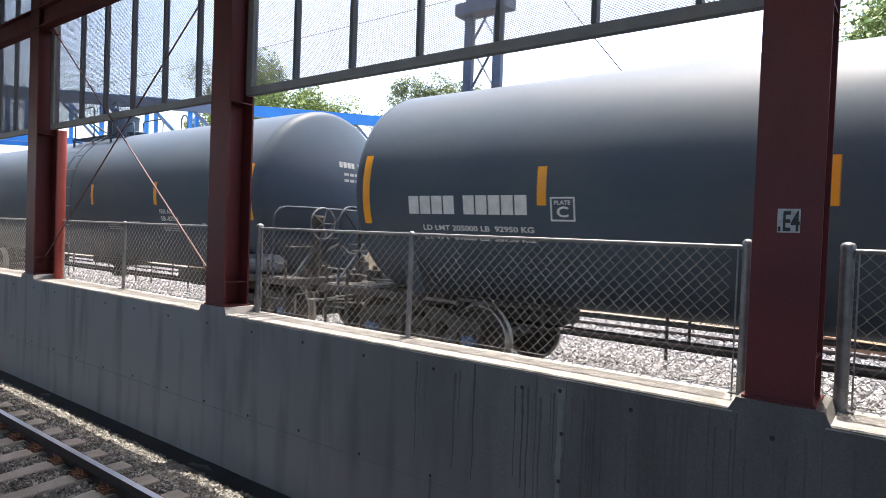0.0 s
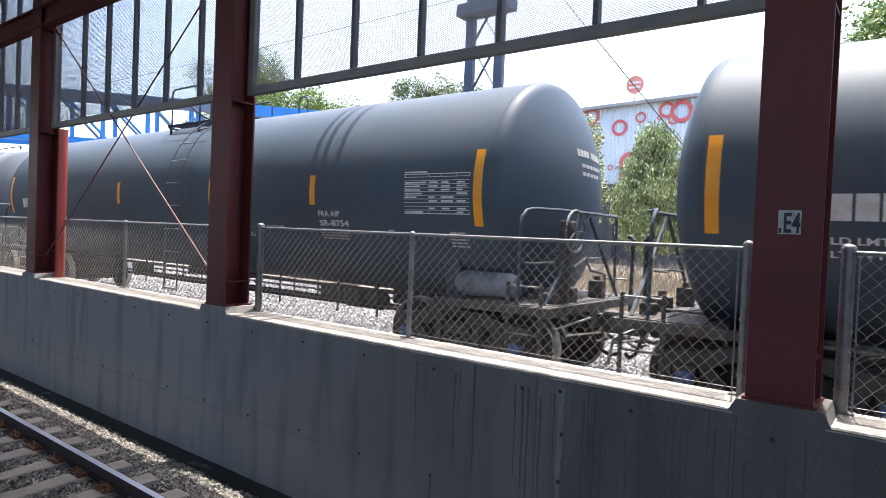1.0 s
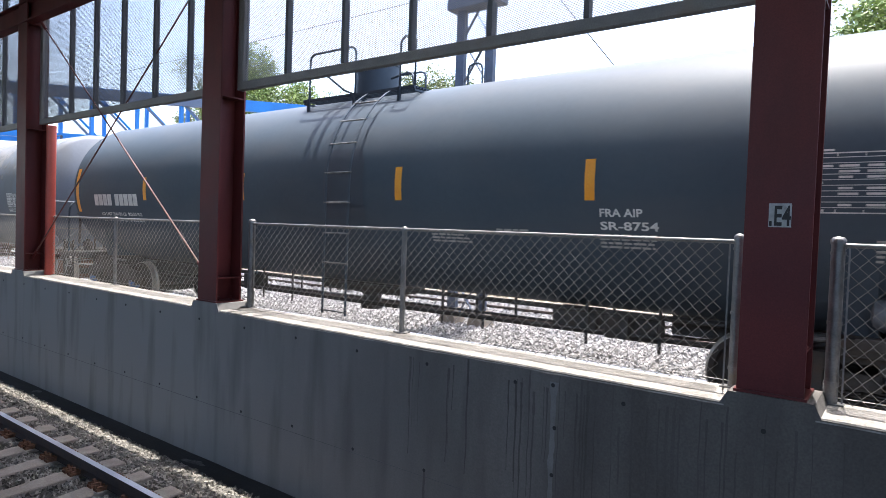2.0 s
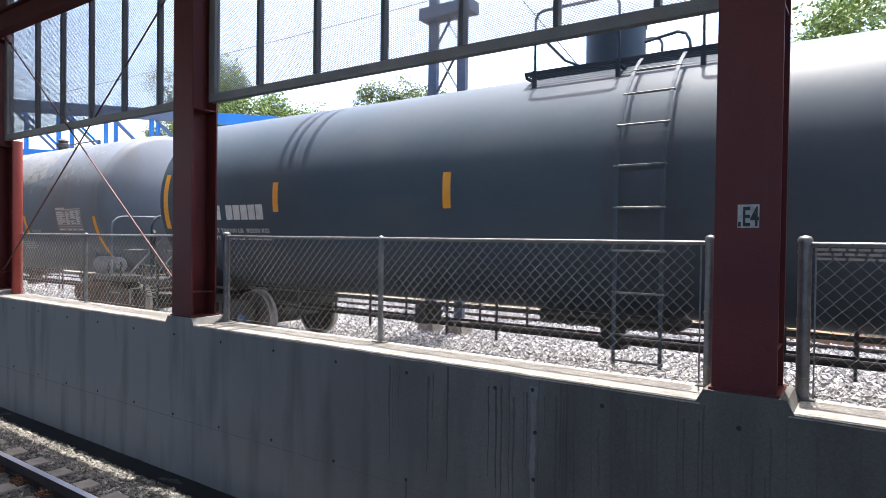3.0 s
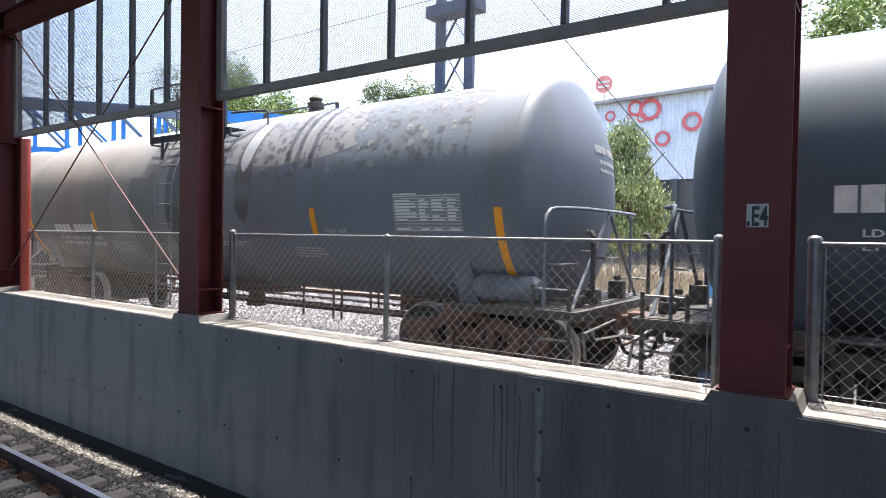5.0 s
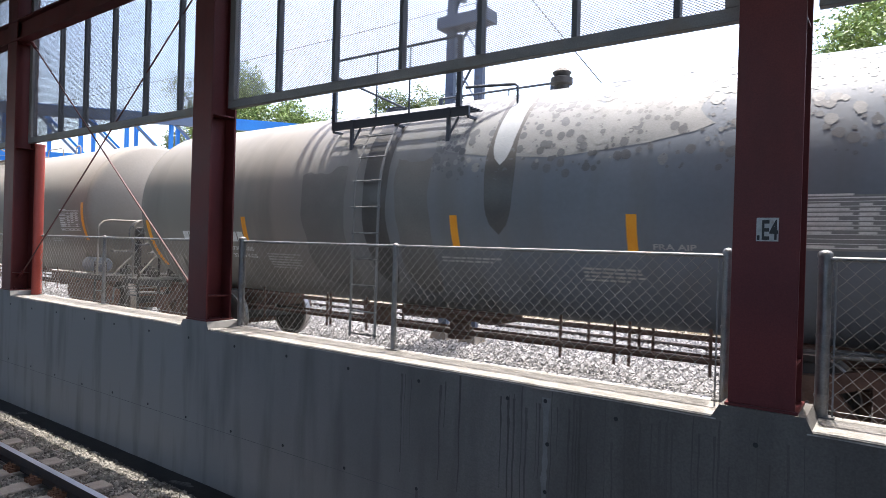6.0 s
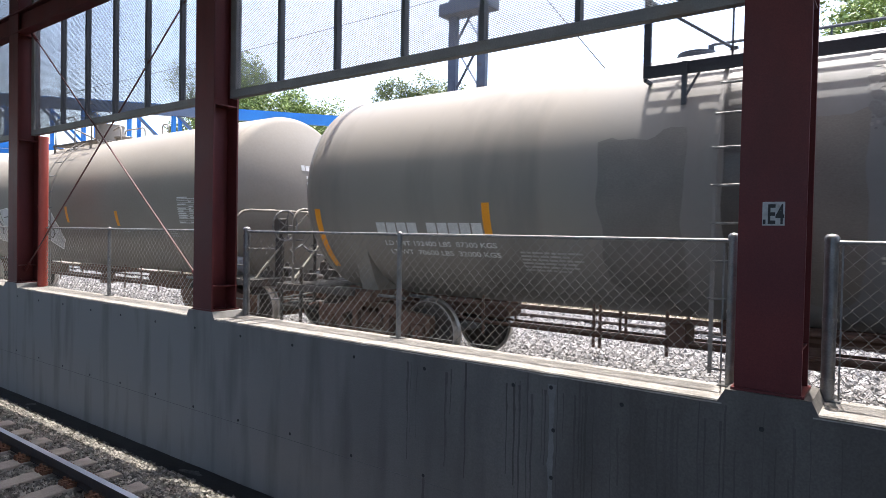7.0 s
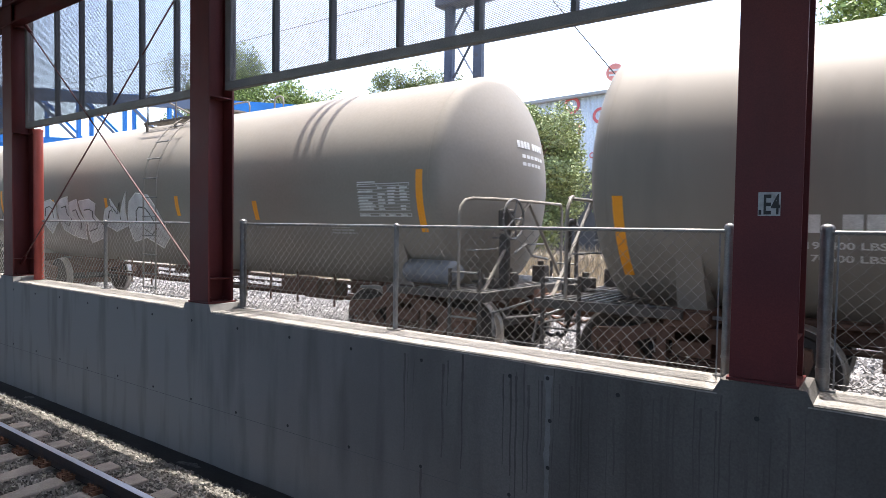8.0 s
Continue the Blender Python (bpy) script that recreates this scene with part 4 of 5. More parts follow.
def car_end(car, e, sx, pivot, gear, body, brake_wheel):
    """Draft sill, platform, handrails, ladder posts and coupler at one end; e is where the head seam is."""
    bm = bmesh.new()
    box(bm, min(sx * (e - 2.6), sx * (e + 0.84)), max(sx * (e - 2.6), sx * (e + 0.84)), -0.22, 0.22, 0.70, 1.02, 0.02)
    part("draft_sill", bm, gear, car)
    tx = sx * pivot
    bm = bmesh.new()
    # saddle that carries the tank on the sill
    vs = [(tx - 0.15, -1.05, 1.02), (tx + 0.15, -1.05, 1.02), (tx + 0.15, 1.05, 1.02), (tx - 0.15, 1.05, 1.02), (tx - 0.12, -1.36, 1.82), (tx + 0.12, -1.36, 1.82), (tx + 0.12, 1.36, 1.82), (tx - 0.12, 1.36, 1.82)]
    v = [bm.verts.new(p) for p in vs]
    for f in ((0, 1, 5, 4), (1, 2, 6, 5), (2, 3, 7, 6), (3, 0, 4, 7), (3, 2, 1, 0)):
        bm.faces.new([v[i] for i in f])
    part("saddle", bm, body, car)
    bm = bmesh.new()
    box(bm, tx - 0.22, tx + 0.22, -1.3, 1.3, 0.86, 1.02, 0.02)
    part("body_bolster", bm, gear, car)
    # end running board
    a, b = sorted((sx * (e - 0.25), sx * (e + 0.80)))
    if body == "tank_black":
        for i in range(5):
            bm = bmesh.new()
            x = a + (b - a) * (i + 0.5) / 5
            box(bm, x - (b - a) / 10 + 0.008, x + (b - a) / 10 - 0.008, -1.42, 1.42, 1.03, 1.06 + 0.004 * (i % 2), 0.005)
            part("deck_board", bm, "under", car, "dusty black deck board")
    else:
        for y in (-1.4, -0.95, -0.5, 0.5, 0.95, 1.4):
            bm = bmesh.new()
            box(bm, a, b, y - 0.012, y + 0.012, 1.02, 1.04)
            part("grating_bearer", bm, "under", car)
        for i in range(10):
            bm = bmesh.new()
            x = a + (b - a) * (i + 0.5) / 10
            box(bm, x - 0.014, x + 0.014, -1.42, 1.42, 1.04, 1.062)
            part("grating_bar", bm, "grab", car, "worn bright grating bar")
    for y0, z, r in ((-1.12, 0.98, 0.022), (-0.62, 1.1, 0.016), (-0.4, 0.93, 0.026)):
        bm = bmesh.new()
        tube(bm, [(sx * (e - 1.5), y0, z - 0.03), (sx * (e - 0.2), y0, z), (sx * (e + 0.5), y0, z), (sx * (e + 0.72), y0 + 0.12, z - 0.02), (sx * (e + 0.82), y0 + 0.2, z - 0.1)], r, 8)
        part("brake_pipe", bm, "grab", car, smooth=40)
    for y0, w, h in ((-0.95, 0.16, 0.13), (-0.5, 0.22, 0.18), (0.42, 0.2, 0.24)):
        bm = bmesh.new()
        x = sx * (e + 0.62)
        box(bm, x - w / 2, x + w / 2, y0 - 0.08, y0 + 0.08, 1.06, 1.06 + h, 0.02)
        rod(bm, (x, y0, 1.06 + h), (x, y0, 1.12 + h), 0.045, 10)
        part("valve_body", bm, "under", car, "small cast brake valve on the platform")
    bm = bmesh.new()
    bar(bm, (sx * (e + 0.86), -1.3, 0.8), (sx * (e + 0.86), -0.3, 0.86), 0.03, 0.02)
    bar(bm, (sx * (e + 0.86), -1.3, 0.8), (sx * (e + 0.9), -1.34, 0.52), 0.03, 0.02)
    part("lever_arm", bm, "grab", car, "worn bright uncoupling lever")
    for k, y0 in enumerate((-0.3, 0.28)):
        for q in range(6):
            bm = bmesh.new()
            rod(bm, (sx * (e + 0.84 + 0.045 * q), y0, 0.62 - 0.05 * math.sin(q * 0.6)), (sx * (e + 0.88 + 0.045 * q), y0, 0.62 - 0.05 * math.sin(q * 0.6 + 0.5)), 0.022 if q % 2 else 0.015, 6)
            part("chain_link", bm, gear, car)
    bm = bmesh.new()
    box(bm, sx * (e + 0.80) - 0.04, sx * (e + 0.80) + 0.04, -1.45, 1.45, 0.93, 1.05, 0.01)
    part("end_sill", bm, "under", car)
    for y in (-1.42, 1.42):
        xx = sx * (e + 0.1)
        a, b = sorted((tx, sx * (e + 0.80)))
        bm = bmesh.new()
        box(bm, a, b, y - 0.05, y + 0.05, 0.95, 1.05, 0.01)
        part("side_sill", bm, "under", car, "worn sill edge")
        # corner ladder posts and rail
        for dx in (0.30, 0.74):
            bm = bmesh.new()
            rod(bm, (sx * (e + dx), y, 0.35), (sx * (e + dx), y, 1.32), 0.025, 8)
            part("corner_post", bm, "under", car)
        for z in (0.42, 0.72, 1.28):
            bm = bmesh.new()
            rod(bm, (sx * (e + 0.30), y, z), (sx * (e + 0.74), y, z), 0.013, 6)
            part("step", bm, "grab", car)
    bm = bmesh.new()
    h = 2.2
    r0, r1 = sx * (e + 0.45), sx * (e + 0.68)
    tube(bm, [(r0, -1.45, 1.06), (r0, -1.45, h - 0.2), (r0, -1.42, h - 0.1), (r0 + sx * 0.01, -1.34, h - 0.025), (r0 + sx * 0.04, -1.22, h), (r1, -0.9, h), (r1 + sx * 0.03, 0, h), (r1, 0.9, h), (r0 + sx * 0.02, 1.36, h), (r0, 1.43, h - 0.03), (r0, 1.45, h - 0.1), (r0, 1.45, 1.06)], 0.021, 8)
    part("end_handrail", bm, body, car, smooth=40)
    for y in (-1.25, 0.95):
        bm = bmesh.new()
        bar(bm, (r1 + sx * 0.03, -0.15, h - 0.02), (r1 + sx * 0.02, y, 1.06), 0.04, 0.022)
        part("end_brace", bm, body, car, "diagonal handrail brace")
    for y in (-0.75, 1.4):
        bm = bmesh.new()
        tube(bm, [(sx * (e + 0.74), y, 0.7), (sx * (e + 0.74), y, 1.88), (sx * (e + 0.72), y, 1.92), (sx * (e + 0.66), y, 1.93)], 0.034, 10)
        part("stanchion", bm, "under", car, smooth=40)
    for y, z in ((-0.9, 1.55), (-0.3, 1.7), (0.5, 1.6)):
        bm = bmesh.new()
        tube(bm, [(sx * (e + 0.36), y - 0.25, z), (sx * (e + 0.5), y - 0.25, z), (sx * (e + 0.5), y + 0.25, z), (sx * (e + 0.36), y + 0.25, z)], 0.013, 6)
        part("grab_iron", bm, "grab", car)
    # coupler
    bm = bmesh.new()
    x1 = e + 0.84
    box(bm, min(sx * x1, sx * (x1 + 0.2)), max(sx * x1, sx * (x1 + 0.2)), -0.075, 0.075, 0.74, 0.9, 0.02)
    cp = part("coupler", bm, gear, car)
    bm = bmesh.new()
    cx = sx * (e + 1.10)
    box(bm, cx - 0.13, cx + 0.13, -0.2, 0.05, 0.68, 0.96, 0.04)
    box(bm, cx - 0.02, cx + 0.16, 0.05, 0.2, 0.7, 0.94, 0.04)
    part("knuckle", bm, gear, cp)
    bm = bmesh.new()
    tube(bm, [(sx * (e + 0.8), -0.35, 0.86), (sx * (e + 0.88), -0.34, 0.72), (sx * (e + 0.98), -0.28, 0.48), (sx * (e + 1.1), -0.16, 0.40), (sx * (e + 1.18), -0.08, 0.43)], 0.025, 8)
    part("air_hose", bm, "ink", car, "black rubber brake hose", smooth=40)
    bm = bmesh.new()
    tube(bm, [(sx * (e + 0.84), -1.1, 0.84), (sx * (e + 0.92), -1.1, 0.72), (sx * (e + 0.92), -0.1, 0.66), (sx * (e + 0.9), 0.0, 0.8)], 0.014, 6)
    part("cut_lever", bm, "grab", car)
    if brake_wheel:
        bx = sx * (e + 0.80)
        bm = bmesh.new()
        rg = [(bx, -0.72 + 0.26 * math.cos(2 * math.pi * k / 24), 1.95 + 0.26 * math.sin(2 * math.pi * k / 24)) for k in range(25)]
        tube(bm, rg, 0.016, 6)
        for k in range(5):
            t = 2 * math.pi * k / 5
            rod(bm, (bx, -0.72, 1.95), (bx, -0.72 + 0.25 * math.cos(t), 1.95 + 0.25 * math.sin(t)), 0.012, 6)
        part("brake_wheel", bm, "grab", car, "spoked hand brake wheel", smooth=40)
        bm = bmesh.new()
        box(bm, bx - 0.18, bx - 0.03, -0.82, -0.62, 1.8, 2.08, 0.03)
        box(bm, bx - 0.18, bx - 0.08, -0.78, -0.66, 1.05, 1.76, 0.01)
        part("brake_housing", bm, "under", car)
        bm = bmesh.new()
        tube(bm, [(bx - 0.1, -0.5, 1.5), (bx - 0.05, -0.3, 1.62), (bx - 0.1, 0.0, 1.45), (bx - 0.05, 0.35, 1.4)], 0.02, 6)
        part("brake_pipe", bm, "grab", car)


def tank_car(s0, half, seam, paint, gear, label, inset, top):
    """One car. half: from the middle to the end stripes; seam: from there to the head seam; inset: from the stripes back to the trucks."""
    car = thing("tank_car", label, "tank car", "cars of the moving freight train", at=pose(s0, TRACK_Y, RAIL_Z))
    e = half + seam
    radii = [0.02] + [R_T * k / 14 for k in range(1, 12)] + [R_T - KNUCKLE * (1 - math.sin(radians(90 * k / 9))) for k in range(10)]
    radii = sorted(radii)
    prof = [(q, -e - head_depth(q)) for q in radii[:-1]]
    prof += [(R_T, h) for h in [-e + 0.002, -e + 0.08] + [-e + 2 * e * k / 6 for k in range(1, 6)] + [e - 0.08, e - 0.002]]
    prof += [(q, e + head_depth(q)) for q in reversed(radii[:-1])]
    bm = bmesh.new()
    lathe(bm, prof, "X", 96, Matrix.Translation((0, 0, Z_T)))
    part("tank", bm, paint, car, smooth=30)
    for h in [-e, e]:
        bm = bmesh.new()
        lathe(bm, [(R_T - 0.01, h - 0.012), (R_T + 0.003, h - 0.006), (R_T + 0.003, h + 0.006), (R_T - 0.01, h + 0.012)], "X", 96, Matrix.Translation((0, 0, Z_T)))
        part("head_seam", bm, paint, car, smooth=40)
    for sx in (-1, 1):
        tc = sx * (half - inset)
        for dx in (-0.89, 0.89):
            wheel_set(car, tc + dx, gear)
        for s in (-1, 1):
            side_frame(car, tc, s, gear)
        bm = bmesh.new()
        box(bm, tc - 0.2, tc + 0.2, -1.05, 1.05, 0.52, 0.80, 0.03)
        part("truck_bolster", bm, gear, car)
        bm = bmesh.new()
        box(bm, tc - 0.3, tc + 0.3, -1.0, 1.0, 0.2, 0.31, 0.02)
        part("spring_plank", bm, gear, car)
        for dx in (-0.89, 0.89):
            for s in (-1, 1):
                bm = bmesh.new()
                k = -1 if dx > 0 else 1
                box(bm, tc + dx + k * 0.47 - 0.05, tc + dx + k * 0.47 + 0.05, s * 0.75 - 0.06, s * 0.75 + 0.06, 0.28, 0.62, 0.015)
                part("brake_shoe", bm, gear, car)
        for dx in (-0.42, 0.42):
            bm = bmesh.new()
            bar(bm, (tc + dx, -0.85, 0.42), (tc + dx, 0.85, 0.42), 0.08, 0.12)
            part("brake_beam", bm, gear, car)
        car_end(car, e, sx, half - inset, gear, paint, sx > 0 and paint != "tank_grey")
    # long side pipe under the shell, train line, equipment boxes
    bm = bmesh.new()
    tube(bm, [(-half + 1.5, -0.5, Z_T - R_T + 0.0), (-half + 1.9, -0.5, Z_T - R_T - 0.01), (half - 1.9, -0.5, Z_T - R_T - 0.01), (half - 1.5, -0.5, Z_T - R_T + 0.0)], 0.032, 10)
    part("side_pipe", bm, gear, car, smooth=40)
    bm = bmesh.new()
    tube(bm, [(-half + 0.4, -0.3, 0.88), (-half + 2.0, -0.3, 0.62), (-1.3, -0.3, 0.6), (1.3, -0.3, 0.6), (half - 2.0, -0.3, 0.62), (half - 0.4, -0.3, 0.88)], 0.022, 8)
    part("train_line", bm, gear, car, smooth=40)
    for x, w, z0, z1 in ((-half + 4.9, 0.2, 0.62, 0.9), (half - 3.0, 0.3, 0.62, 0.9))[:1 if paint == "tank_grey" else 2]:
        bm = bmesh.new()
        box(bm, x - w / 2, x + w / 2, -0.62, -0.2, z0, z1, 0.03)
        part("equipment_box", bm, gear, car)
    # air reservoir, bottom outlet, brake rods
    bm = bmesh.new()
    rx = half - 0.05
    lathe(bm, [(0.03, rx - 0.44), (0.11, rx - 0.42), (0.16, rx - 0.34), (0.16, rx + 0.36), (0.11, rx + 0.45), (0.03, rx + 0.48)], "X", 28, Matrix.Translation((0, -1.16, 1.24)))
    part("air_reservoir", bm, "reservoir", car, "rounded brake air reservoir", smooth=40)
    bm = bmesh.new()
    lathe(bm, [(0.3, Z_T - R_T + 0.05), (0.28, Z_T - R_T - 0.12), (0.16, Z_T - R_T - 0.2), (0.15, Z_T - R_T - 0.34), (0.19, Z_T - R_T - 0.36), (0.19, Z_T - R_T - 0.44)], "Z", 24)
    part("bottom_outlet", bm, gear, car, smooth=35)
    bm = bmesh.new()
    box(bm, -0.9, 0.9, -0.32, 0.32, Z_T - R_T - 0.14, Z_T - R_T + 0.03, 0.05)
    part("outlet_skid", bm, gear, car)
    for y, z, r in ((-0.55, 0.7, 0.02), (0.35, 0.62, 0.02)):
        bm = bmesh.new()
        tube(bm, [(-half + 1.6, y, z), (-half + 2.4, y, z - 0.03), (half - 2.4, y, z - 0.03), (half - 1.6, y, z)], r, 6)
        part("brake_rod", bm, gear, car)
    for i, x in enumerate([-half + 2.3, -half + 3.9, -2.2, -1.4, 1.9, 2.6, half - 3.4, half - 2.5]):
        bm = bmesh.new()
        bar(bm, (x, -0.55, Z_T - R_T + 0.14), (x, -0.55, 0.5), 0.035, 0.02)
        part("rod_hanger", bm, gear, car)
        bm = bmesh.new()
        bar(bm, (x, 0.35, Z_T - R_T + 0.08), (x, 0.35, 0.5), 0.035, 0.02)
        part("rod_hanger", bm, gear, car)
    if paint != "tank_grey":
        bm = bmesh.new()
        box(bm, half - 3.9, half - 3.3, -0.5, -0.15, 0.66, 0.92, 0.03)
        part("brake_valve", bm, gear, car)
        bm = bmesh.new()
        rod(bm, (half - 3.1, -0.35, 0.74), (half - 2.55, -0.35, 0.74), 0.16, 20)
        part("brake_cylinder", bm, gear, car, smooth=35)
    top(car)
    MOVERS.append((car, s0))
    return car


def z_up(z):
    return z - RAIL_Z


def dress_black(car, half, stripes, c0, seed):
    """Markings of the two black cars; c0 is the car's middle at the start, in the plan."""
    for i, s in enumerate(stripes):
        x = s - c0
        endm = i in (0, len(stripes) - 1)
        if endm:
            patch("reflector", x - 0.065, x + 0.065, z_up(2.92), z_up(3.86), "orange", car, "long orange reflective strip")
        else:
            patch("reflector", x - 0.055, x + 0.06, z_up(3.17), z_up(3.61), "orange", car, "short orange reflective strip")
    bm = bmesh.new()
    rows = []
    for k in range(13):
        z = 2.9 + 1.0 * k / 12
        c = 0.13 * max(0.0, (z - 3.72) / 0.18)
        rows.append([bm.verts.new(on_tank(x, z_up(z), 0.006)) for x in (0.38 + c, 0.78, 1.18 - c)])
    for u, w in zip(rows, rows[1:]):
        for q in range(2):
            bm.faces.new((u[q], u[q + 1], w[q + 1], w[q]))
    part("ladder_plate", bm, "tank_dark", car, "dark plate behind the ladder", smooth=60)


def black_top(car):
    platform_top(car, -0.87, 1.5, 0.72, "tank_black", -0.03, 0.37, 0.53)
    ladder(car, 0.58, 1.04, "tank_black", 0.6, 59, [4.62, 4.32, 3.97, 3.55, 3.13, 2.7, 2.28, 1.86, 1.6])


B0, A0 = -16.38, 1.36
carA = tank_car(A0, 7.52, 0.13, "tank_black", "under", "glossy black tank car with orange reflectors and white lettering", 0.58, black_top)
dress_black(carA, 7.52, [A0 - 7.52, A0 - 4.78, A0 - 1.98, A0 + 1.5, A0 + 4.5, A0 + 7.52], A0, 1)
carB = tank_car(B0, 7.52, 0.13, "tank_black", "under", "glossy black tank car with a ruled stencil panel", 0.58, black_top)
dress_black(carB, 7.52, [-8.86, -11.87, -14.56, -17.95, -21.05, -23.90], B0, 2)
for car, c0, o in ((carA, A0, 0.0), (carB, B0, 0.0)):
    x = -6.76
    glyph_bars(x, x + 0.76, z_up(3.06), z_up(3.29), 4, "white", car)
    glyph_bars(x + 0.88, x + 1.80, z_up(3.06), z_up(3.29), 5, "white", car)
    lt = ("LD LMT 205000 LB  92950 KG", "LT WT  81000 LB  36750 KG") if car is carA else ("LD LMT 204100 LB  92550 KG", "LT WT  82400 LB  37300 KG")
    lettering("load_limit", lt[0], x + 0.22, z_up(2.855), 1.64, 0.068, "white", car, "small white load limit lettering")
    lettering("light_weight", lt[1], x + 0.22, z_up(2.74), 1.64, 0.064, "white", car, "small white weight lettering")
    chart(6.34, 7.4, z_up(3.06), z_up(3.58), "white", car, 5)
    lettering("approval", "FRA AIP", 4.62, z_up(3.0), 0.46, 0.085, "white", car, "white approval lettering")
    lettering("approval", "SR-8754", 4.62, z_up(2.86), 0.62, 0.09, "white", car, "white approval lettering")
    small_print(4.6, z_up(2.82), 0.8, 4, "white_dim", car, 8)
    small_print(2.3, z_up(2.8), 0.7, 4, "white_dim", car, 9)
    small_print(3.3, z_up(2.84), 0.5, 1, "white_dim", car, 10)
    small_print(7.05, z_up(2.84), 0.3, 5, "white_dim", car, 12)
    small_print(6.0, z_up(2.84), 0.15, 1, "white_dim", car, 13)
# plate symbol beside the mark of the first car
px0, px1, pz0, pz1 = -4.67, -4.37, z_up(2.995), z_up(3.265)
bars("plate_symbol", [(px0, px1, pz1 - 0.02, pz1), (px0, px1, pz0, pz0 + 0.02), (px0, px0 + 0.02, pz0 + 0.02, pz1 - 0.02), (px1 - 0.02, px1, pz0 + 0.02, pz1 - 0.02)], "white", carA, "outlined plate symbol")
lettering("plate_symbol", "PLATE", px0 + 0.05, pz1 - 0.085, 0.2, 0.045, "white", carA, "small white word in a box")
lettering("plate_symbol", "C", px0 + 0.08, pz0 + 0.045, 0.14, 0.12, "white", carA, "white letter in a box")




def head_bars(car, e, rows, material):
    """Bars (y0, y1, z0, z1) on the dished end that faces along the way."""
    verts, faces = [], []
    for y0, y1, z0, z1 in rows:
        i = len(verts)
        for y, z in ((y0, z0), (y1, z0), (y1, z1), (y0, z1)):
            verts.append((e + head_depth(min(R_T, math.hypot(y, z - Z_T))) + 0.008, y, z))
        faces.append((i, i + 1, i + 2, i + 3))
    raw("head_mark", verts, faces, material, car, "small white mark bars on the tank head", "stuff")


def head_mark(car, e, material):
    rows = [(-0.1 + k * 0.1 + (0.08 if k > 3 else 0), -0.02 + k * 0.1 + (0.08 if k > 3 else 0), 2.97, 3.07) for k in range(9)]
    rows += [(0.0 + k * 0.14, 0.11 + k * 0.14, 2.83, 2.88) for k in range(6)] + [(0.0 + k * 0.14, 0.11 + k * 0.14, 2.72, 2.77) for k in range(5)]
    head_bars(car, e, rows, material)


def blob(verts, faces, cx, cang, rx, ra, r, lift, n=9):
    """An irregular flat spot on the shell; cang is the angle above the near side."""
    i = len(verts)
    for k in range(n):
        t = 2 * math.pi * k / n
        q = r.uniform(0.86, 1.1)
        a = cang + ra * q * math.sin(t) / R_T
        verts.append((cx + rx * q * math.cos(t), -(R_T + lift) * math.cos(a), Z_T + (R_T + lift) * math.sin(a)))
    faces.append(tuple(range(i, i + n)))


def run(name, car, x0, x1, a0, a1, material, label, seed, lift=0.003, point=0.25, wave=14.0):
    """A run or stain down the flank between the angles a0 (top) and a1, narrowing to a rounded foot."""
    n = 22
    bm = bmesh.new()
    rows = []
    cx, hw = (x0 + x1) / 2, (x1 - x0) / 2
    for i in range(n + 1):
        t = i / n
        w = hw * (1 - (1 - point) * t) * min(1.0, math.sqrt(max(0.0, (1 - t) / 0.12))) * (1 + 0.16 * noise.noise((seed, t * 5, 1)))
        o = 0.06 * noise.noise((seed + 9, t * 3, 2))
        ring_v = []
        for j in range(13):
            x = cx + o + w * (j / 6 - 1)
            a = radians(a0 + (a1 - a0) * t + (1 - t) * wave * (noise.noise((x * 2.3, seed, 4)) + 0.5 * noise.noise((x * 7, seed, 8))))
            ring_v.append(bm.verts.new((x, -(R_T + lift) * math.cos(a), Z_T + (R_T + lift) * math.sin(a))))
        rows.append(ring_v)
    for u, w in zip(rows, rows[1:]):
        for j in range(12):
            bm.faces.new((u[j], w[j], w[j + 1], u[j + 1]))
    bmesh.ops.remove_doubles(bm, verts=bm.verts[:], dist=0.0005)
    part(name, bm, material, car, label, smooth=80)


head_mark(carA, 7.65, "white_dim")
head_mark(carB, 7.65, "white_dim")
C0 = -32.62


def grey_top(car):
    platform_top(car, -1.49, 0.93, 0.9, "tank_dark", -1.3, 0.2, 0.03, False, 0.36, 1.31, 0.12, True)
    ladder(car, -0.68, -0.23, "tank_grey", 0.6, 47, [4.3, 3.98, 3.65, 3.3, 2.95, 2.6, 2.25, 1.9, 1.6])
    bm = bmesh.new()
    lathe(bm, [(0.11, Z_T + R_T - 0.05), (0.11, Z_T + R_T + 0.1), (0.15, Z_T + R_T + 0.12), (0.15, Z_T + R_T + 0.2), (0.1, Z_T + R_T + 0.22), (0.13, Z_T + R_T + 0.28), (0.05, Z_T + R_T + 0.34)], "Z", 16, Matrix.Translation((1.55, 0, 0)))
    part("safety_valve", bm, "under", car, "black relief valve", smooth=35)


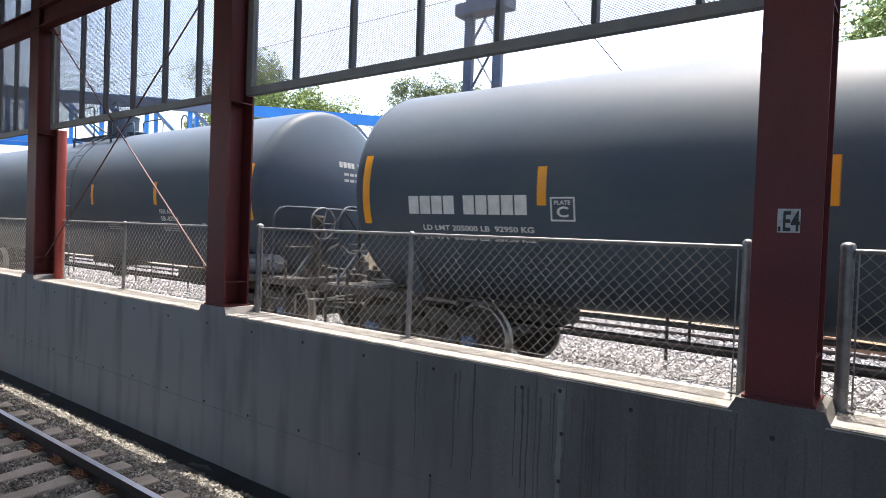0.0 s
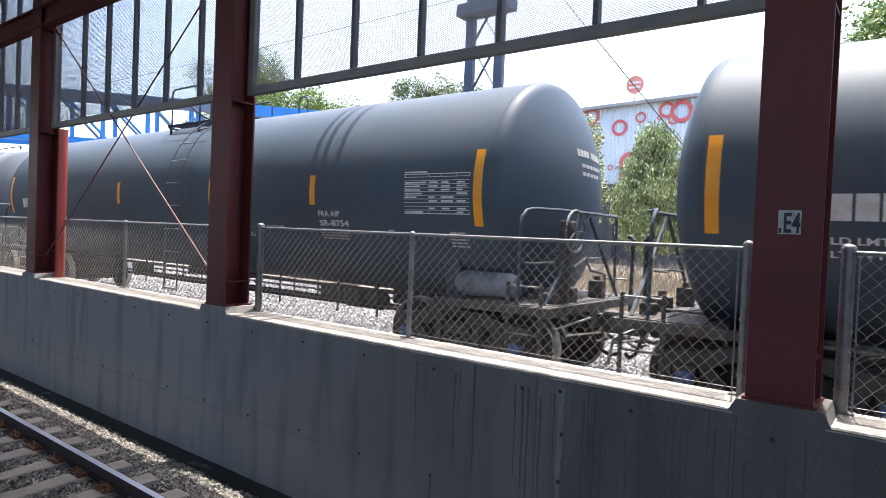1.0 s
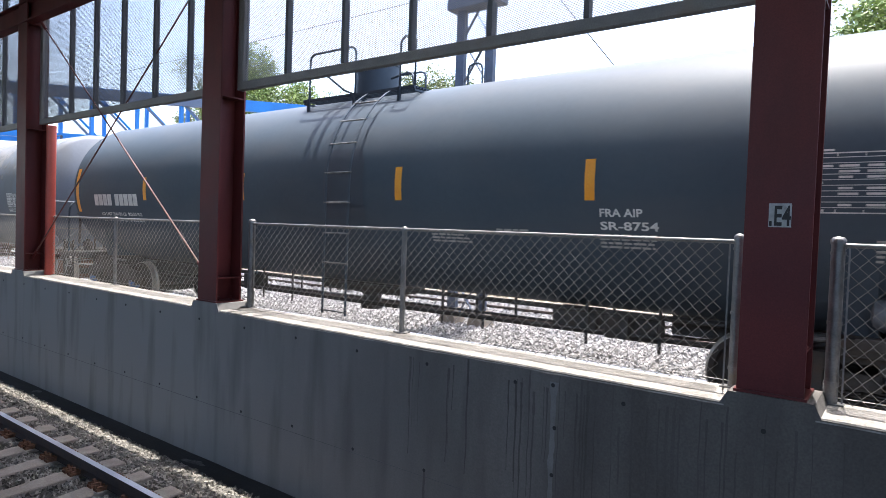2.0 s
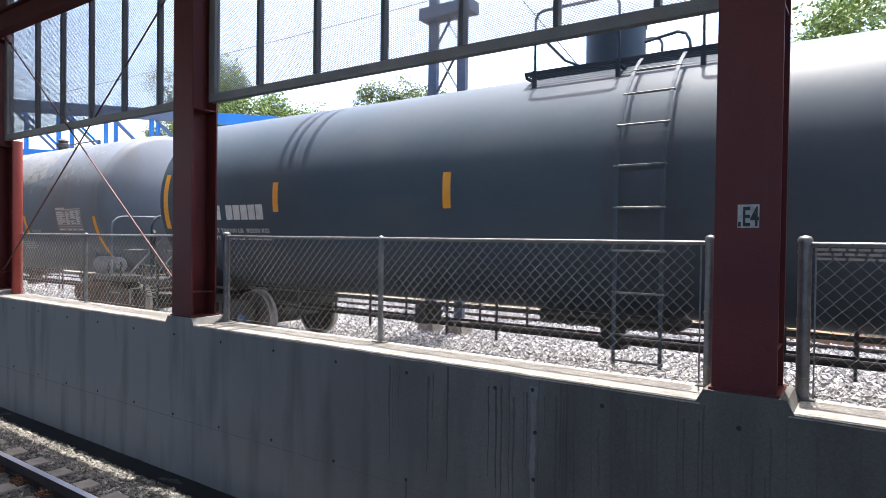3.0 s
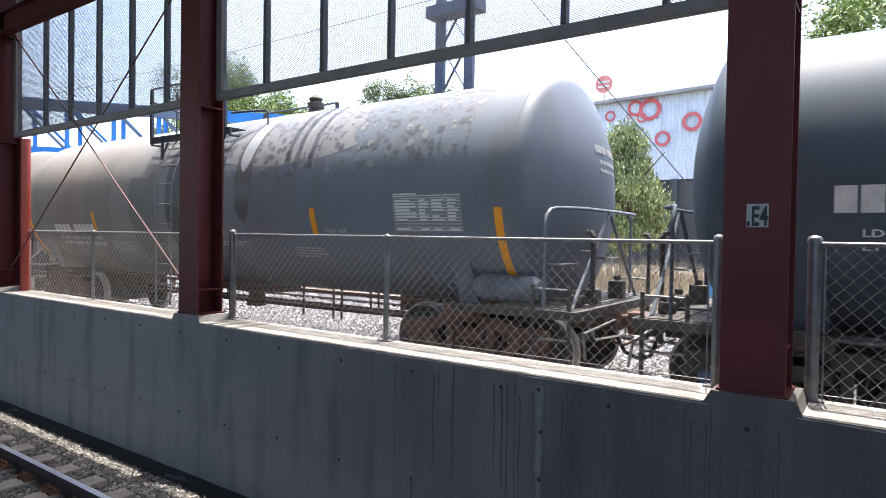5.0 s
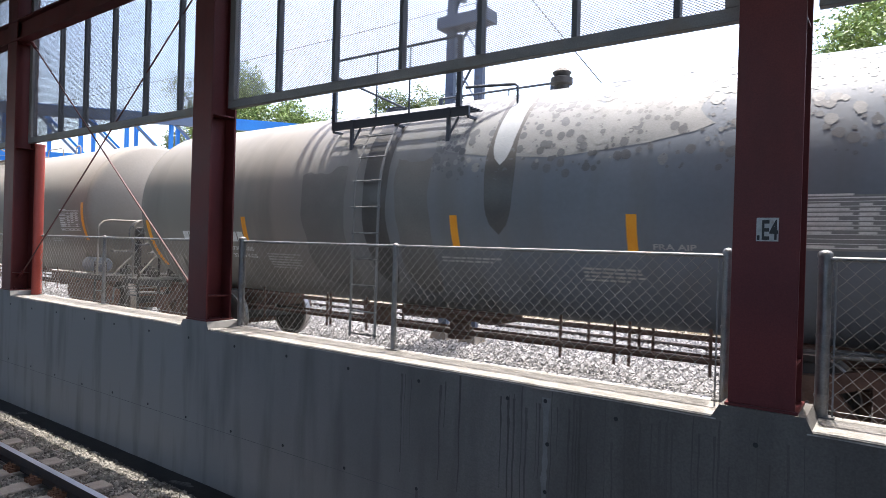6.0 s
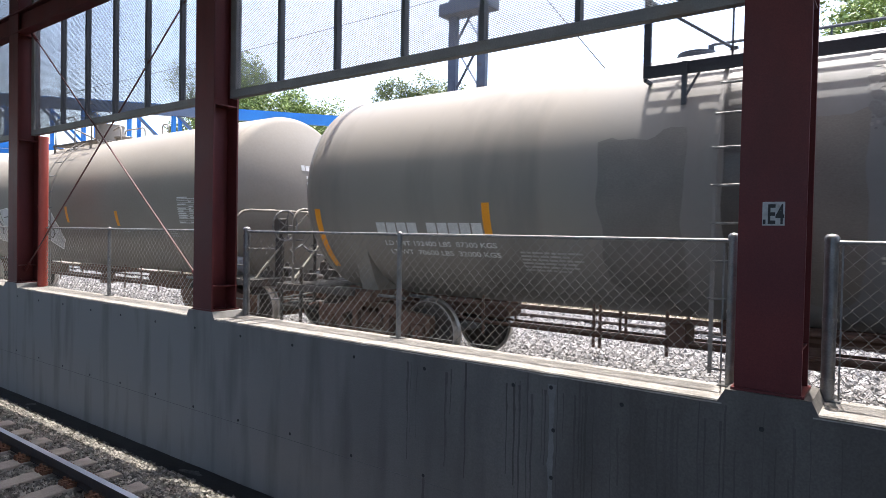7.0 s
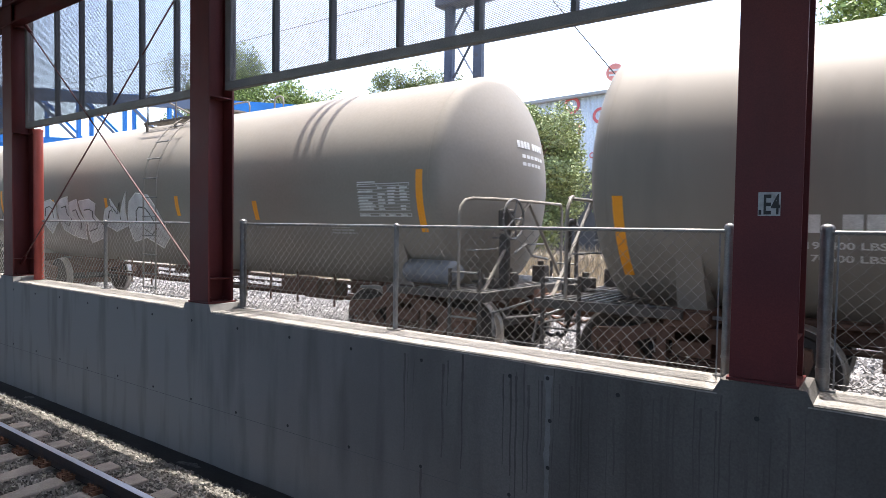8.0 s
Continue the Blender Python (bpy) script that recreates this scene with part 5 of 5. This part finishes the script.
carC = tank_car(C0, 6.18, 0.13, "tank_grey", "under_brown", "weathered blue-grey tank car with pale stains and rusty trucks", 0.66, grey_top)
for s, z0, z1 in ((-26.44, 2.30, 3.16), (-29.53, 2.80, 3.19), (-31.75, 2.80, 3.19), (-35.90, 2.79, 3.19), (-38.80, 2.30, 3.14)):
    patch("reflector", s - C0 - 0.055, s - C0 + 0.055, z_up(z0), z_up(z1), "orange", carC, "orange reflective strip")
glyph_bars(-37.70 - C0, -36.98 - C0, z_up(2.79), z_up(2.95), 4, "white", carC)
glyph_bars(-36.84 - C0, -35.97 - C0, z_up(2.79), z_up(2.95), 5, "white", carC)
lettering("load_limit", "LD LMT 192400 LBS  87300 KGS", -37.6 - C0, z_up(2.645), 1.78, 0.066, "white", carC, "small faded load limit lettering")
lettering("light_weight", "LT WT  70600 LBS  32000 KGS", -37.55 - C0, z_up(2.53), 1.75, 0.066, "white", carC, "small faded weight lettering")
patch("panel_backing", 4.6, 5.68, z_up(2.86), z_up(3.34), "spot", carC, "pale grey backing of the stencil panel", 0.003)
chart(4.62, 5.66, z_up(2.88), z_up(3.32), "white", carC, 21)
lettering("approval", "FRA AIP", 3.3, z_up(2.83), 0.42, 0.06, "white_dim", carC, "faded approval lettering")
small_print(-2.9, z_up(2.62), 0.8, 6, "white_dim", carC, 22)
small_print(0.6, z_up(2.68), 0.9, 2, "white_dim", carC, 23)
small_print(2.5, z_up(2.62), 0.7, 4, "white_dim", carC, 24)

head_mark(carC, 6.31, "white_dim")
# pale residue with round spots on the shoulder, wet runs below the fittings
rs = random.Random(41)
run("residue", carC, 0.6, 3.8, 88, 16, "spot", "pale dried product residue", 3, 0.0025, 0.95)
for name, m, count, lo, hi, sz, lift in (("residue", "spot", 260, 12, 72, 0.045, 0.0042), ("wet_residue", "stain_grey", 900, 8, 70, 0.04, 0.0036)):
    verts, faces = [], []
    for i in range(count):
        x = 0.5 + 5.2 * rs.random() ** 1.3
        a = lo + (hi - lo) * rs.random() ** 0.8
        s = sz * rs.choice((0.3, 0.4, 0.6, 0.9, 1.4))
        blob(verts, faces, x, radians(a), s * 0.9, s, rs, lift + 0.000001 * i)
    raw(name, verts, faces, m, carC, "blotchy dried spots on the tank shoulder", "stuff")
run("wet_run", carC, 1.3, 1.7, 80, -17, "stain", "dark wet run from the relief valve", 5, 0.0052, 0.95, 4.0)
run("white_run", carC, 1.34, 1.66, 82, 14, "white_run", "white product run", 6, 0.0062, 0.8, 4.0)
run("brown_stain", carC, -0.68, -0.2, 48, -50, "stain", "dark brown grime behind the ladder", 7, 0.0034, 0.8)
run("brown_stain", carC, -1.9, -1.0, 16, -55, "stain_brown", "brown grime stain on the flank", 8, 0.0026, 0.9, 5.0)
run("brown_stain", carC, -0.08, 0.5, 20, -55, "stain_brown", "brown grime stain on the flank", 9, 0.003, 0.9, 5.0)

D0 = -48.1


def beige_top(car):
    platform_top(car, -1.1, 1.2, 0.62, "tank_beige", 0.0, 0.33, 0.42)
    ladder(car, 0.32, 0.74, "tank_beige", 0.6, 59, [4.62, 4.3, 3.97, 3.6, 3.25, 2.9, 2.55, 2.2, 1.85, 1.6])


carD = tank_car(D0, 6.71, 0.13, "tank_beige", "under_brown", "dusty taupe tank car with silver graffiti on its flank", 0.58, beige_top)
for s, z0, z1 in ((-41.39, 2.72, 3.52), (-44.73, 2.86, 3.16), (-46.93, 2.92, 3.27), (-49.49, 2.92, 3.27), (-51.9, 2.92, 3.27), (-54.81, 2.72, 3.52)):
    patch("reflector", s - D0 - 0.055, s - D0 + 0.055, z_up(z0), z_up(z1), "orange", carD, "orange reflective strip")
chart(-42.47 - D0, -41.55 - D0, z_up(2.92), z_up(3.36), "white", carD, 31)
small_print(-43.1 - D0, z_up(2.78), 0.5, 3, "white_dim", carD, 32)
small_print(-44.6 - D0, z_up(2.8), 0.3, 2, "white_dim", carD, 33)
head_mark(carD, 6.84, "white")
# silver graffiti shapes with pale outlines
for pts in ([(-4.6, 2.84), (-4.3, 3.22), (-3.9, 3.28), (-3.66, 3.16), (-3.8, 2.78), (-4.5, 2.5)],
            [(-3.52, 3.26), (-3.06, 3.33), (-3.1, 3.0), (-2.85, 2.78), (-3.44, 2.46), (-3.72, 2.6), (-3.66, 3.0)],
            [(-3.0, 3.2), (-2.66, 3.26), (-2.6, 2.94), (-2.5, 2.74), (-2.98, 2.4), (-3.36, 2.44)],
            [(-2.56, 3.22), (-2.1, 3.26), (-1.84, 3.16), (-2.0, 2.94), (-1.8, 2.7), (-2.05, 2.46), (-2.88, 2.32), (-2.44, 2.72)],
            [(-1.73, 2.76), (-1.46, 3.05), (-1.26, 3.11), (-1.14, 2.9), (-1.2, 3.25), (-0.9, 2.94), (-0.56, 3.38), (-0.78, 2.72), (-1.35, 2.6)],
            [(-0.7, 2.77), (-0.45, 3.2), (-0.2, 3.35), (0.24, 3.3), (0.44, 3.1), (0.6, 2.78), (0.53, 2.52), (0.0, 2.3), (-0.3, 2.5), (-0.92, 2.4)]):
    pts = [(x, z_up(z)) for x, z in pts]
    bm = bmesh.new()
    vs = [bm.verts.new((x, z, 0)) for x, z in pts]
    bm.faces.new(vs)
    bmesh.ops.triangulate(bm, faces=bm.faces[:])
    bmesh.ops.subdivide_edges(bm, edges=bm.edges[:], cuts=7, use_grid_fill=True)
    bmesh.ops.triangulate(bm, faces=bm.faces[:])
    for v in bm.verts:
        v.co = on_tank(v.co.x, v.co.y, 0.006)
    part("graffiti", bm, "silver", carD, "silver spray-painted graffiti shape")
    bm = bmesh.new()
    line = []
    for (x0, z0), (x1, z1) in zip(pts, pts[1:] + pts[:1]):
        line += [on_tank(x0 + (x1 - x0) * k / 4, z0 + (z1 - z0) * k / 4, 0.008) for k in range(4)]
    tube(bm, line + line[:1], 0.012, 4)
    part("graffiti_outline", bm, "white", carD, "white graffiti outline")
    mx, mz = sum(p[0] for p in pts) / len(pts), sum(p[1] for p in pts) / len(pts)
    bm = bmesh.new()
    tube(bm, [on_tank(mx + 0.5 * (q[0] - mx), mz + 0.5 * (q[1] - mz), 0.0075) for q in pts[:-1]], 0.012, 4)
    part("graffiti_stroke", bm, "under", carD, "dark inner graffiti stroke")
E0 = -64.0
carE = tank_car(E0, 6.71, 0.13, "tank_beige", "under_brown", "dusty taupe tank car at the tail", 0.58, beige_top)


def motions():
    times = [k / 10 for k in range(81)]
    for car, s0 in MOVERS:
        walk(car, [(t, pose(s0 + SPEED * t, TRACK_Y, RAIL_Z)) for t in times])
    for ws, x in WHEELS:
        walk(ws, [(t, pose(x, 0, WHEEL_R, 0, math.degrees(SPEED * t / WHEEL_R), 0)) for t in times])


# ---- lattice mast and the cross beam over the freight track ----
mast = thing("lattice_mast", "blue-grey lattice steel catenary mast beside the freight track", "mast")
MX, MY = -7.3, 10.7
for dx in (-0.36, 0.36):
    sg = 1 if dx > 0 else -1
    bm = bmesh.new()
    box(bm, MX + dx - 0.1, MX + dx + 0.1, MY - 0.05, MY - 0.03, 0.6, 10.5)
    box(bm, MX + dx + sg * 0.08, MX + dx + sg * 0.1, MY - 0.03, MY + 0.06, 0.6, 10.5)
    box(bm, MX + dx - sg * 0.1, MX + dx - sg * 0.085, MY - 0.03, MY + 0.06, 0.6, 10.5)
    leg = part("mast_leg", bm, "mast", mast)
    for k in range(10):
        for z in (0.92, 1.02, 1.12):
            bm = bmesh.new()
            rod(bm, (MX + dx - sg * 0.05, MY - 0.07, z + k * 0.98), (MX + dx - sg * 0.05, MY - 0.048, z + k * 0.98), 0.016, 6)
            part("rivet", bm, "mast", leg)
for k in range(10):
    z = 0.9 + k * 0.98
    for sg in (-1, 1):
        bm = bmesh.new()
        bar(bm, (MX - 0.31 * sg, MY + 0.012 * sg, z), (MX + 0.31 * sg, MY + 0.012 * sg, z + 0.94), 0.07, 0.012)
        part("lacing_bar", bm, "mast", mast)
bm = bmesh.new()
box(bm, MX - 0.62, MX + 0.62, MY - 0.2, MY + 0.2, 7.35, 7.6, 0.01)
part("cross_arm", bm, "mast", mast)
cross = thing("portal_beam", "steel cross beam from the mast to the canopy", "beam")
for x, z in ((-7.56, 8.0), (-7.37, 8.45), (-7.05, 8.0)):
    bm = bmesh.new()
    box(bm, x - 0.05, x + 0.05, 5.6, MY + 0.3, z, z + 0.1)
    part("chord", bm, "mast", cross)


def cable(name, a, b, sag, r, label):
    bm = bmesh.new()
    a, b = Vector(a), Vector(b)
    pts = []
    for i in range(17):
        t = i / 16
        p = a.lerp(b, t)
        p.z -= sag * 4 * t * (1 - t)
        pts.append(p)
    tube(bm, pts, r, 6)
    return tagged(finish(bm, name, "cable"), label, "cable", "overhead cables")


cable("guy_cable", (-7.2, 10.8, 9.33), (-1.0, 15.0, 0.82), 0.02, 0.011, "thin dark stay cable in the sky")
cable("overhead_cable", (-40.0, 12.5, 9.0), (6.0, 12.5, 9.0), 0.4, 0.011, "thin dark overhead cable along the track")


# ---- blue gantry ----
gan = thing("blue_gantry", "long blue painted steel truss gantry across the yard", "gantry")
GD = Vector((0.625, 0.78, 0)).normalized()
GN = Vector((GD.y, -GD.x, 0))
G0 = Vector((-33.0, 12.5, 0))


def gp(u, v, z):
    p = G0 + GD * u + GN * v
    return (p.x, p.y, z)


GL, ZL, ZH = 20.0, 6.6, 8.7
for v, m in ((0.0, "blue_dark"), (-2.2, "blue")):
    for z, h in ((ZL, 0.28), (ZH if v == 0 else ZH + 0.45, 0.5)):
        bm = bmesh.new()
        bar(bm, gp(-8, v, z), gp(7.5, v, z), 0.25, h)
        part("chord", bm, m if z >= ZH else "blue", gan)
        bm = bmesh.new()
        bar(bm, gp(7.5, v, z), gp(GL, v, z), 0.25, h)
        part("chord", bm, "blue", gan)
    for k in range(-4, 10):
        u = k * 2.0
        bm = bmesh.new()
        bar(bm, gp(u, v, ZL), gp(u, v, ZH), 0.16, 0.16)
        part("upright", bm, "blue", gan)
        bm = bmesh.new()
        bar(bm, gp(u, v, ZH), gp(u + 2.0, v, ZL), 0.12, 0.12)
        part("diagonal", bm, m, gan)
for k in range(-4, 11):
    bm = bmesh.new()
    bar(bm, gp(k * 2.0, 0, ZH), gp(k * 2.0, -2.2, ZH), 0.12, 0.16)
    part("cross_member", bm, "blue", gan)
for v in (0.0, -2.2):
    for u in (GL - 0.2, -6.0):
        bm = bmesh.new()
        bar(bm, gp(u, v, 0.7), gp(u, v, ZL), 0.3, 0.3)
        part("leg", bm, "blue", gan)


# ---- shed with the painted rings ----
shed = thing("mural_shed", "pale blue corrugated shed painted with red rings", "building")
SY = 34.0
verts, faces = [], []
xs = [-24 + 0.11 * i for i in range(410)]
for i, x in enumerate(xs):
    y = SY + (0.03 if i % 2 else -0.03)
    zt = 10.25 + 0.03 * (x + 18)
    verts += [(x, y, 6.05), (x, y, zt)]
for i in range(len(xs) - 1):
    faces.append((2 * i, 2 * i + 2, 2 * i + 3, 2 * i + 1))
raw("wall_sheet", verts, faces, "sheet", shed, "pale blue corrugated cladding")
# solid body; its dark colour paints the shade below the cladding
bm = bmesh.new()
box(bm, -24, 21, SY + 0.1, SY + 12, 1.2, 9.9)
part("shed_body", bm, "shed_shade", shed)
bm = bmesh.new()
v = [bm.verts.new(p) for p in ((-24.5, SY - 0.4, 10.06), (21.5, SY - 0.4, 11.44), (21.5, SY + 13, 11.44), (-24.5, SY + 13, 10.06))]
f = bm.faces.new(v)
ex = bmesh.ops.extrude_face_region(bm, geom=[f])
bmesh.ops.translate(bm, verts=[g for g in ex["geom"] if isinstance(g, bmesh.types.BMVert)], vec=(0, 0, 0.16))
part("roof", bm, "roof", shed, "grey sheet roof")
bm = bmesh.new()
for x in range(-24, 22, 5):
    box(bm, x - 0.15, x + 0.15, SY - 0.2, SY - 0.05, 1.2, 6.05)
part("post", bm, "shed_shade", shed)


def ring(x, z, r, w, out):
    bm = bmesh.new()
    n = 32
    a = [bm.verts.new((x + r * math.cos(2 * math.pi * k / n), SY - out, z + r * math.sin(2 * math.pi * k / n))) for k in range(n)]
    b = [bm.verts.new((x + (r - w) * math.cos(2 * math.pi * k / n), SY - out, z + (r - w) * math.sin(2 * math.pi * k / n))) for k in range(n)]
    for k in range(n):
        bm.faces.new((a[k], a[(k + 1) % n], b[(k + 1) % n], b[k]))
    part("painted_ring", bm, "mural_red", shed, "red painted ring")


for k, (x, z, r) in enumerate(((-13.77, 9.22, 0.46), (-12.58, 9.7, 0.3), (-11.18, 10.0, 0.43), (-10.39, 9.85, 0.6), (-10.83, 9.45, 0.27), (-11.53, 9.6, 0.14), (-13.07, 7.2, 0.63), (-12.37, 7.86, 0.24),
                (-15.5, 9.95, 0.5), (-14.19, 7.0, 0.17), (-13.25, 6.55, 0.42), (-9.69, 8.23, 0.41), (-15.35, 8.47, 0.49), (-8.2, 9.0, 0.5), (-7.0, 8.0, 0.3), (-17.0, 7.6, 0.4))):
    ring(x, z, r, r * 0.36, 0.045 + 0.005 * k)
disc = thing("disc_sign", "round faded red sign on a pole above the shed roof", "sign")
bm = bmesh.new()
lathe(bm, [(0.5, 0.0), (0.5, 0.06)], "Y", 32, Matrix.Translation((-13.1, 34.2, 11.6)))
part("disc", bm, "sign_red", disc)
for z in (11.72, 11.46):
    bm = bmesh.new()
    box(bm, -13.42, -12.78, 34.18, 34.196, z - 0.05, z + 0.05)
    part("white_band", bm, "white", disc, "plain white band")
bm = bmesh.new()
rod(bm, (-13.1, 34.3, 10.2), (-13.1, 34.3, 11.5), 0.04, 8)
part("pole", bm, "frame", disc)


# ---- trees ----
def tree(x, y, z, h, rad, leaves, material, seed, label, low=0.35, leaf=0.16, cone=False):
    r = random.Random(seed)
    t = thing("tree", label, "tree")
    bm = bmesh.new()
    top = Vector((x + r.uniform(-0.4, 0.4), y, z + h * 0.7))
    base = Vector((x, y, z - 0.2))
    pts = [base.lerp(top, k / 5) + Vector((r.uniform(-1, 1), r.uniform(-1, 1), 0)) * 0.06 * h * k / 10 for k in range(6)]
    for k in range(5):
        rod(bm, pts[k], pts[k + 1], 0.03 * h * (1 - k / 6.5), 8, 0.03 * h * (1 - (k + 1) / 6.5))
    ends = []
    for k in range(11):
        s = pts[2 + k % 4]
        a = r.uniform(0, 6.28)
        e = s + Vector((math.cos(a) * rad * r.uniform(0.5, 0.85), math.sin(a) * rad * r.uniform(0.5, 0.85), h * r.uniform(0.08, 0.3)))
        rod(bm, s, e, 0.009 * h, 5, 0.003 * h)
        ends.append(e)
    part("trunk", bm, "bark", t)
    # clumps round the limb ends and over the crown
    centres = [] if cone else [(e, rad * r.uniform(0.22, 0.42)) for e in ends]
    for k in range(60 if cone else 22):
        a, u = r.uniform(0, 6.28), r.uniform(-1, 1)
        q = math.sqrt(1 - u * u)
        if cone:
            q *= 1.15 - 0.42 * (u + 1)
        c = Vector((x, y, z + h * (low + 1) / 2)) + Vector((math.cos(a) * q * rad * 0.75, math.sin(a) * q * rad * 0.75, u * h * (1 - low) / 2 * 0.8))
        centres.append((c, rad * r.uniform(0.16, 0.4)))
    verts, faces = [], []
    for i in range(leaves):
        c, cr = centres[i % len(centres)]
        d = Vector((r.gauss(0, 1), r.gauss(0, 1), r.gauss(0, 1)))
        d = d.normalized() * cr * r.uniform(0.45, 1.08)
        p = c + d
        u = Vector((r.gauss(0, 1), r.gauss(0, 1), r.gauss(0, 0.7))).normalized()
        if cone:
            u = Vector((u.x * 0.5, u.y * 0.5, -abs(u.z) - 0.5)).normalized()
        w = u.cross(Vector((r.gauss(0, 1), r.gauss(0, 1), r.gauss(0, 1)))).normalized()
        s = leaf * r.uniform(0.6, 1.3)
        j = len(verts)
        verts += [p - u * s, p + w * s * 0.45, p + u * s, p - w * s * 0.45]
        faces.append((j, j + 1, j + 2, j + 3))
    raw("crown", [tuple(v) for v in verts], faces, material, t, "leafy crown with gaps", "stuff")
    return t


def at(bearing, y):
    """Plan x for a compass bearing left of the track normal."""
    return -y * math.tan(radians(bearing))


tree(at(52.6, 36), 36, 1.4, 15.6, 6.4, 60000, "leaf", 1, "tall broad green tree behind the blue gantry", leaf=0.13)
tree(at(49.6, 37), 37, 1.4, 12.7, 4.6, 34000, "leaf", 15, "round green tree behind the blue gantry", leaf=0.12)
tree(at(56.2, 34), 34, 1.4, 14.4, 4.4, 20000, "leaf_dark", 2, "dull green tree behind the gantry", leaf=0.12)
tree(at(40.8, 40), 40, 1.4, 14.6, 3.4, 22000, "leaf_dark", 3, "thin-crowned tree far behind the tracks", leaf=0.11)
tree(at(37.4, 42), 42, 1.4, 14.5, 4.0, 24000, "leaf_dark", 4, "thin-crowned tree far behind the tracks", leaf=0.11)
tree(at(29.0, 27) + 0.4, 27, 1.4, 7.3, 2.75, 60000, "leaf_sage", 5, "round sage green tree beside the mural shed", low=0.02, leaf=0.085)
tree(at(19, 24), 24, 1.4, 6.0, 1.9, 26000, "leaf_sage", 6, "pale green drooping young tree before the mural shed", low=0.12, leaf=0.07, cone=True)
tree(at(-2, 20), 20, 1.4, 10.2, 3.2, 42000, "leaf", 7, "large light green tree above the painted yard wall", low=0.1, leaf=0.07)
tree(at(1.5, 18.6), 18.6, 1.3, 4.4, 1.9, 20000, "leaf", 12, "dense green shrub behind the yard wall", low=0.0, leaf=0.07)
tree(at(-5, 18.4), 18.4, 1.3, 4.0, 1.9, 14000, "leaf_dark", 13, "dense green shrub behind the yard wall", low=0.0, leaf=0.07)
tree(at(-14, 22), 22, 1.4, 11.6, 3.6, 16000, "leaf_dark", 8, "large green tree beyond the yard wall", low=0.15, leaf=0.1)

# ---- painted yard wall ----
yard = tagged(new("wall_yard"), "low whitewashed yard wall with blue paint and graffiti", "wall", "", "structure")
YW = 16.5
bm = bmesh.new()
box(bm, -3.6, 12, YW, YW + 0.25, 0.8, 2.9)
part("wall_face", bm, "yard_white", yard)
bm = bmesh.new()
box(bm, -3.6, 12, YW - 0.012, YW - 0.002, 0.9, 1.78)
part("blue_band", bm, "yard_blue", yard, "sky blue painted band")
for x, z, r, w, m in ((-0.95, 2.1, 0.52, 0.07, "ink"), (-0.95, 2.38, 0.2, 0.14, "frame"), (-0.6, 2.1, 0.2, 0.12, "yard_blue"), (0.1, 2.15, 0.45, 0.09, "yard_yellow"), (-1.75, 1.85, 0.3, 0.08, "yard_yellow"), (1.2, 2.2, 0.5, 0.08, "ink"), (-2.5, 2.2, 0.45, 0.1, "ink"), (2.2, 2.1, 0.4, 0.09, "yard_yellow")):
    bm = bmesh.new()
    n = 26
    a = [bm.verts.new((x + r * 1.15 * math.cos(2 * math.pi * k / n), YW - 0.018, z + r * math.sin(2 * math.pi * k / n))) for k in range(n)]
    b = [bm.verts.new((x + (r - w) * 1.15 * math.cos(2 * math.pi * k / n), YW - 0.018, z + (r - w) * math.sin(2 * math.pi * k / n))) for k in range(n)]
    for k in range(n):
        bm.faces.new((a[k], a[(k + 1) % n], b[(k + 1) % n], b[k]))
    part("painted_loop", bm, m, yard, "spray-painted loop")
for k in range(8):
    bm = bmesh.new()
    box(bm, -3.6 + k * 1.9, -3.52 + k * 1.9, YW - 0.1, YW - 0.02, 0.8, 2.98)
    part("post", bm, "frame", yard)

kerb = tagged(new("kerb"), "low tan concrete kerb behind the second track", "kerb", "", "structure")
for k in range(16):
    bm = bmesh.new()
    box(bm, -40 + k * 2.4, -37.62 + k * 2.4, 14.7, 14.95, 0.7, 0.98 + 0.01 * (k % 3), 0.015)
    part("kerb_stone", bm, "tan", kerb)
rt = random.Random(4)
for k in range(5):
    bm = bmesh.new()
    x, y = -1.3 + 0.9 * k, 14.3 + 0.3 * (k % 2)
    box(bm, -1.1, 1.1, -0.12, 0.12, 0, 0.22, 0.015)
    o = finish(bm, "timber_sleeper", "timber")
    tagged(o, "old brown timber sleeper lying on the ballast", "timber", "loose timbers by the yard wall")
    o.matrix_basis = pose(x, y, 0.80, 0, 0, rt.uniform(-25, 25))
for dx in (-0.36, 0.36):
    bm = bmesh.new()
    lathe(bm, [(0.32, 0.6), (0.3, 0.82), (0.2, 1.18)], "Z", 4, Matrix.Translation((MX + dx, MY, 0)) @ pose(0, 0, 0, 0, 0, 45))
    part("footing", bm, "tan", mast, "concrete footing")

# ---- dry grass on the bank ----
gr = random.Random(9)
verts, faces = [], []
for i in range(26000):
    x, y = gr.uniform(-26, 3), gr.uniform(15.3, 21)
    h = gr.uniform(0.25, 0.9)
    z = bank(y) - 0.03
    a = gr.uniform(0, 6.28)
    dx, dy = math.cos(a) * 0.012, math.sin(a) * 0.012
    lx, ly = gr.uniform(-0.35, 0.35) * h, gr.uniform(-0.35, 0.35) * h
    j = len(verts)
    verts += [(x - dx, y - dy, z), (x + dx, y + dy, z), (x + lx, y + ly, z + h)]
    faces.append((j, j + 1, j + 2))
tagged(raw("dry_grass", verts, faces, "straw"), "tall dry straw-coloured grass on the bank", "grass", "", "stuff")

motions()
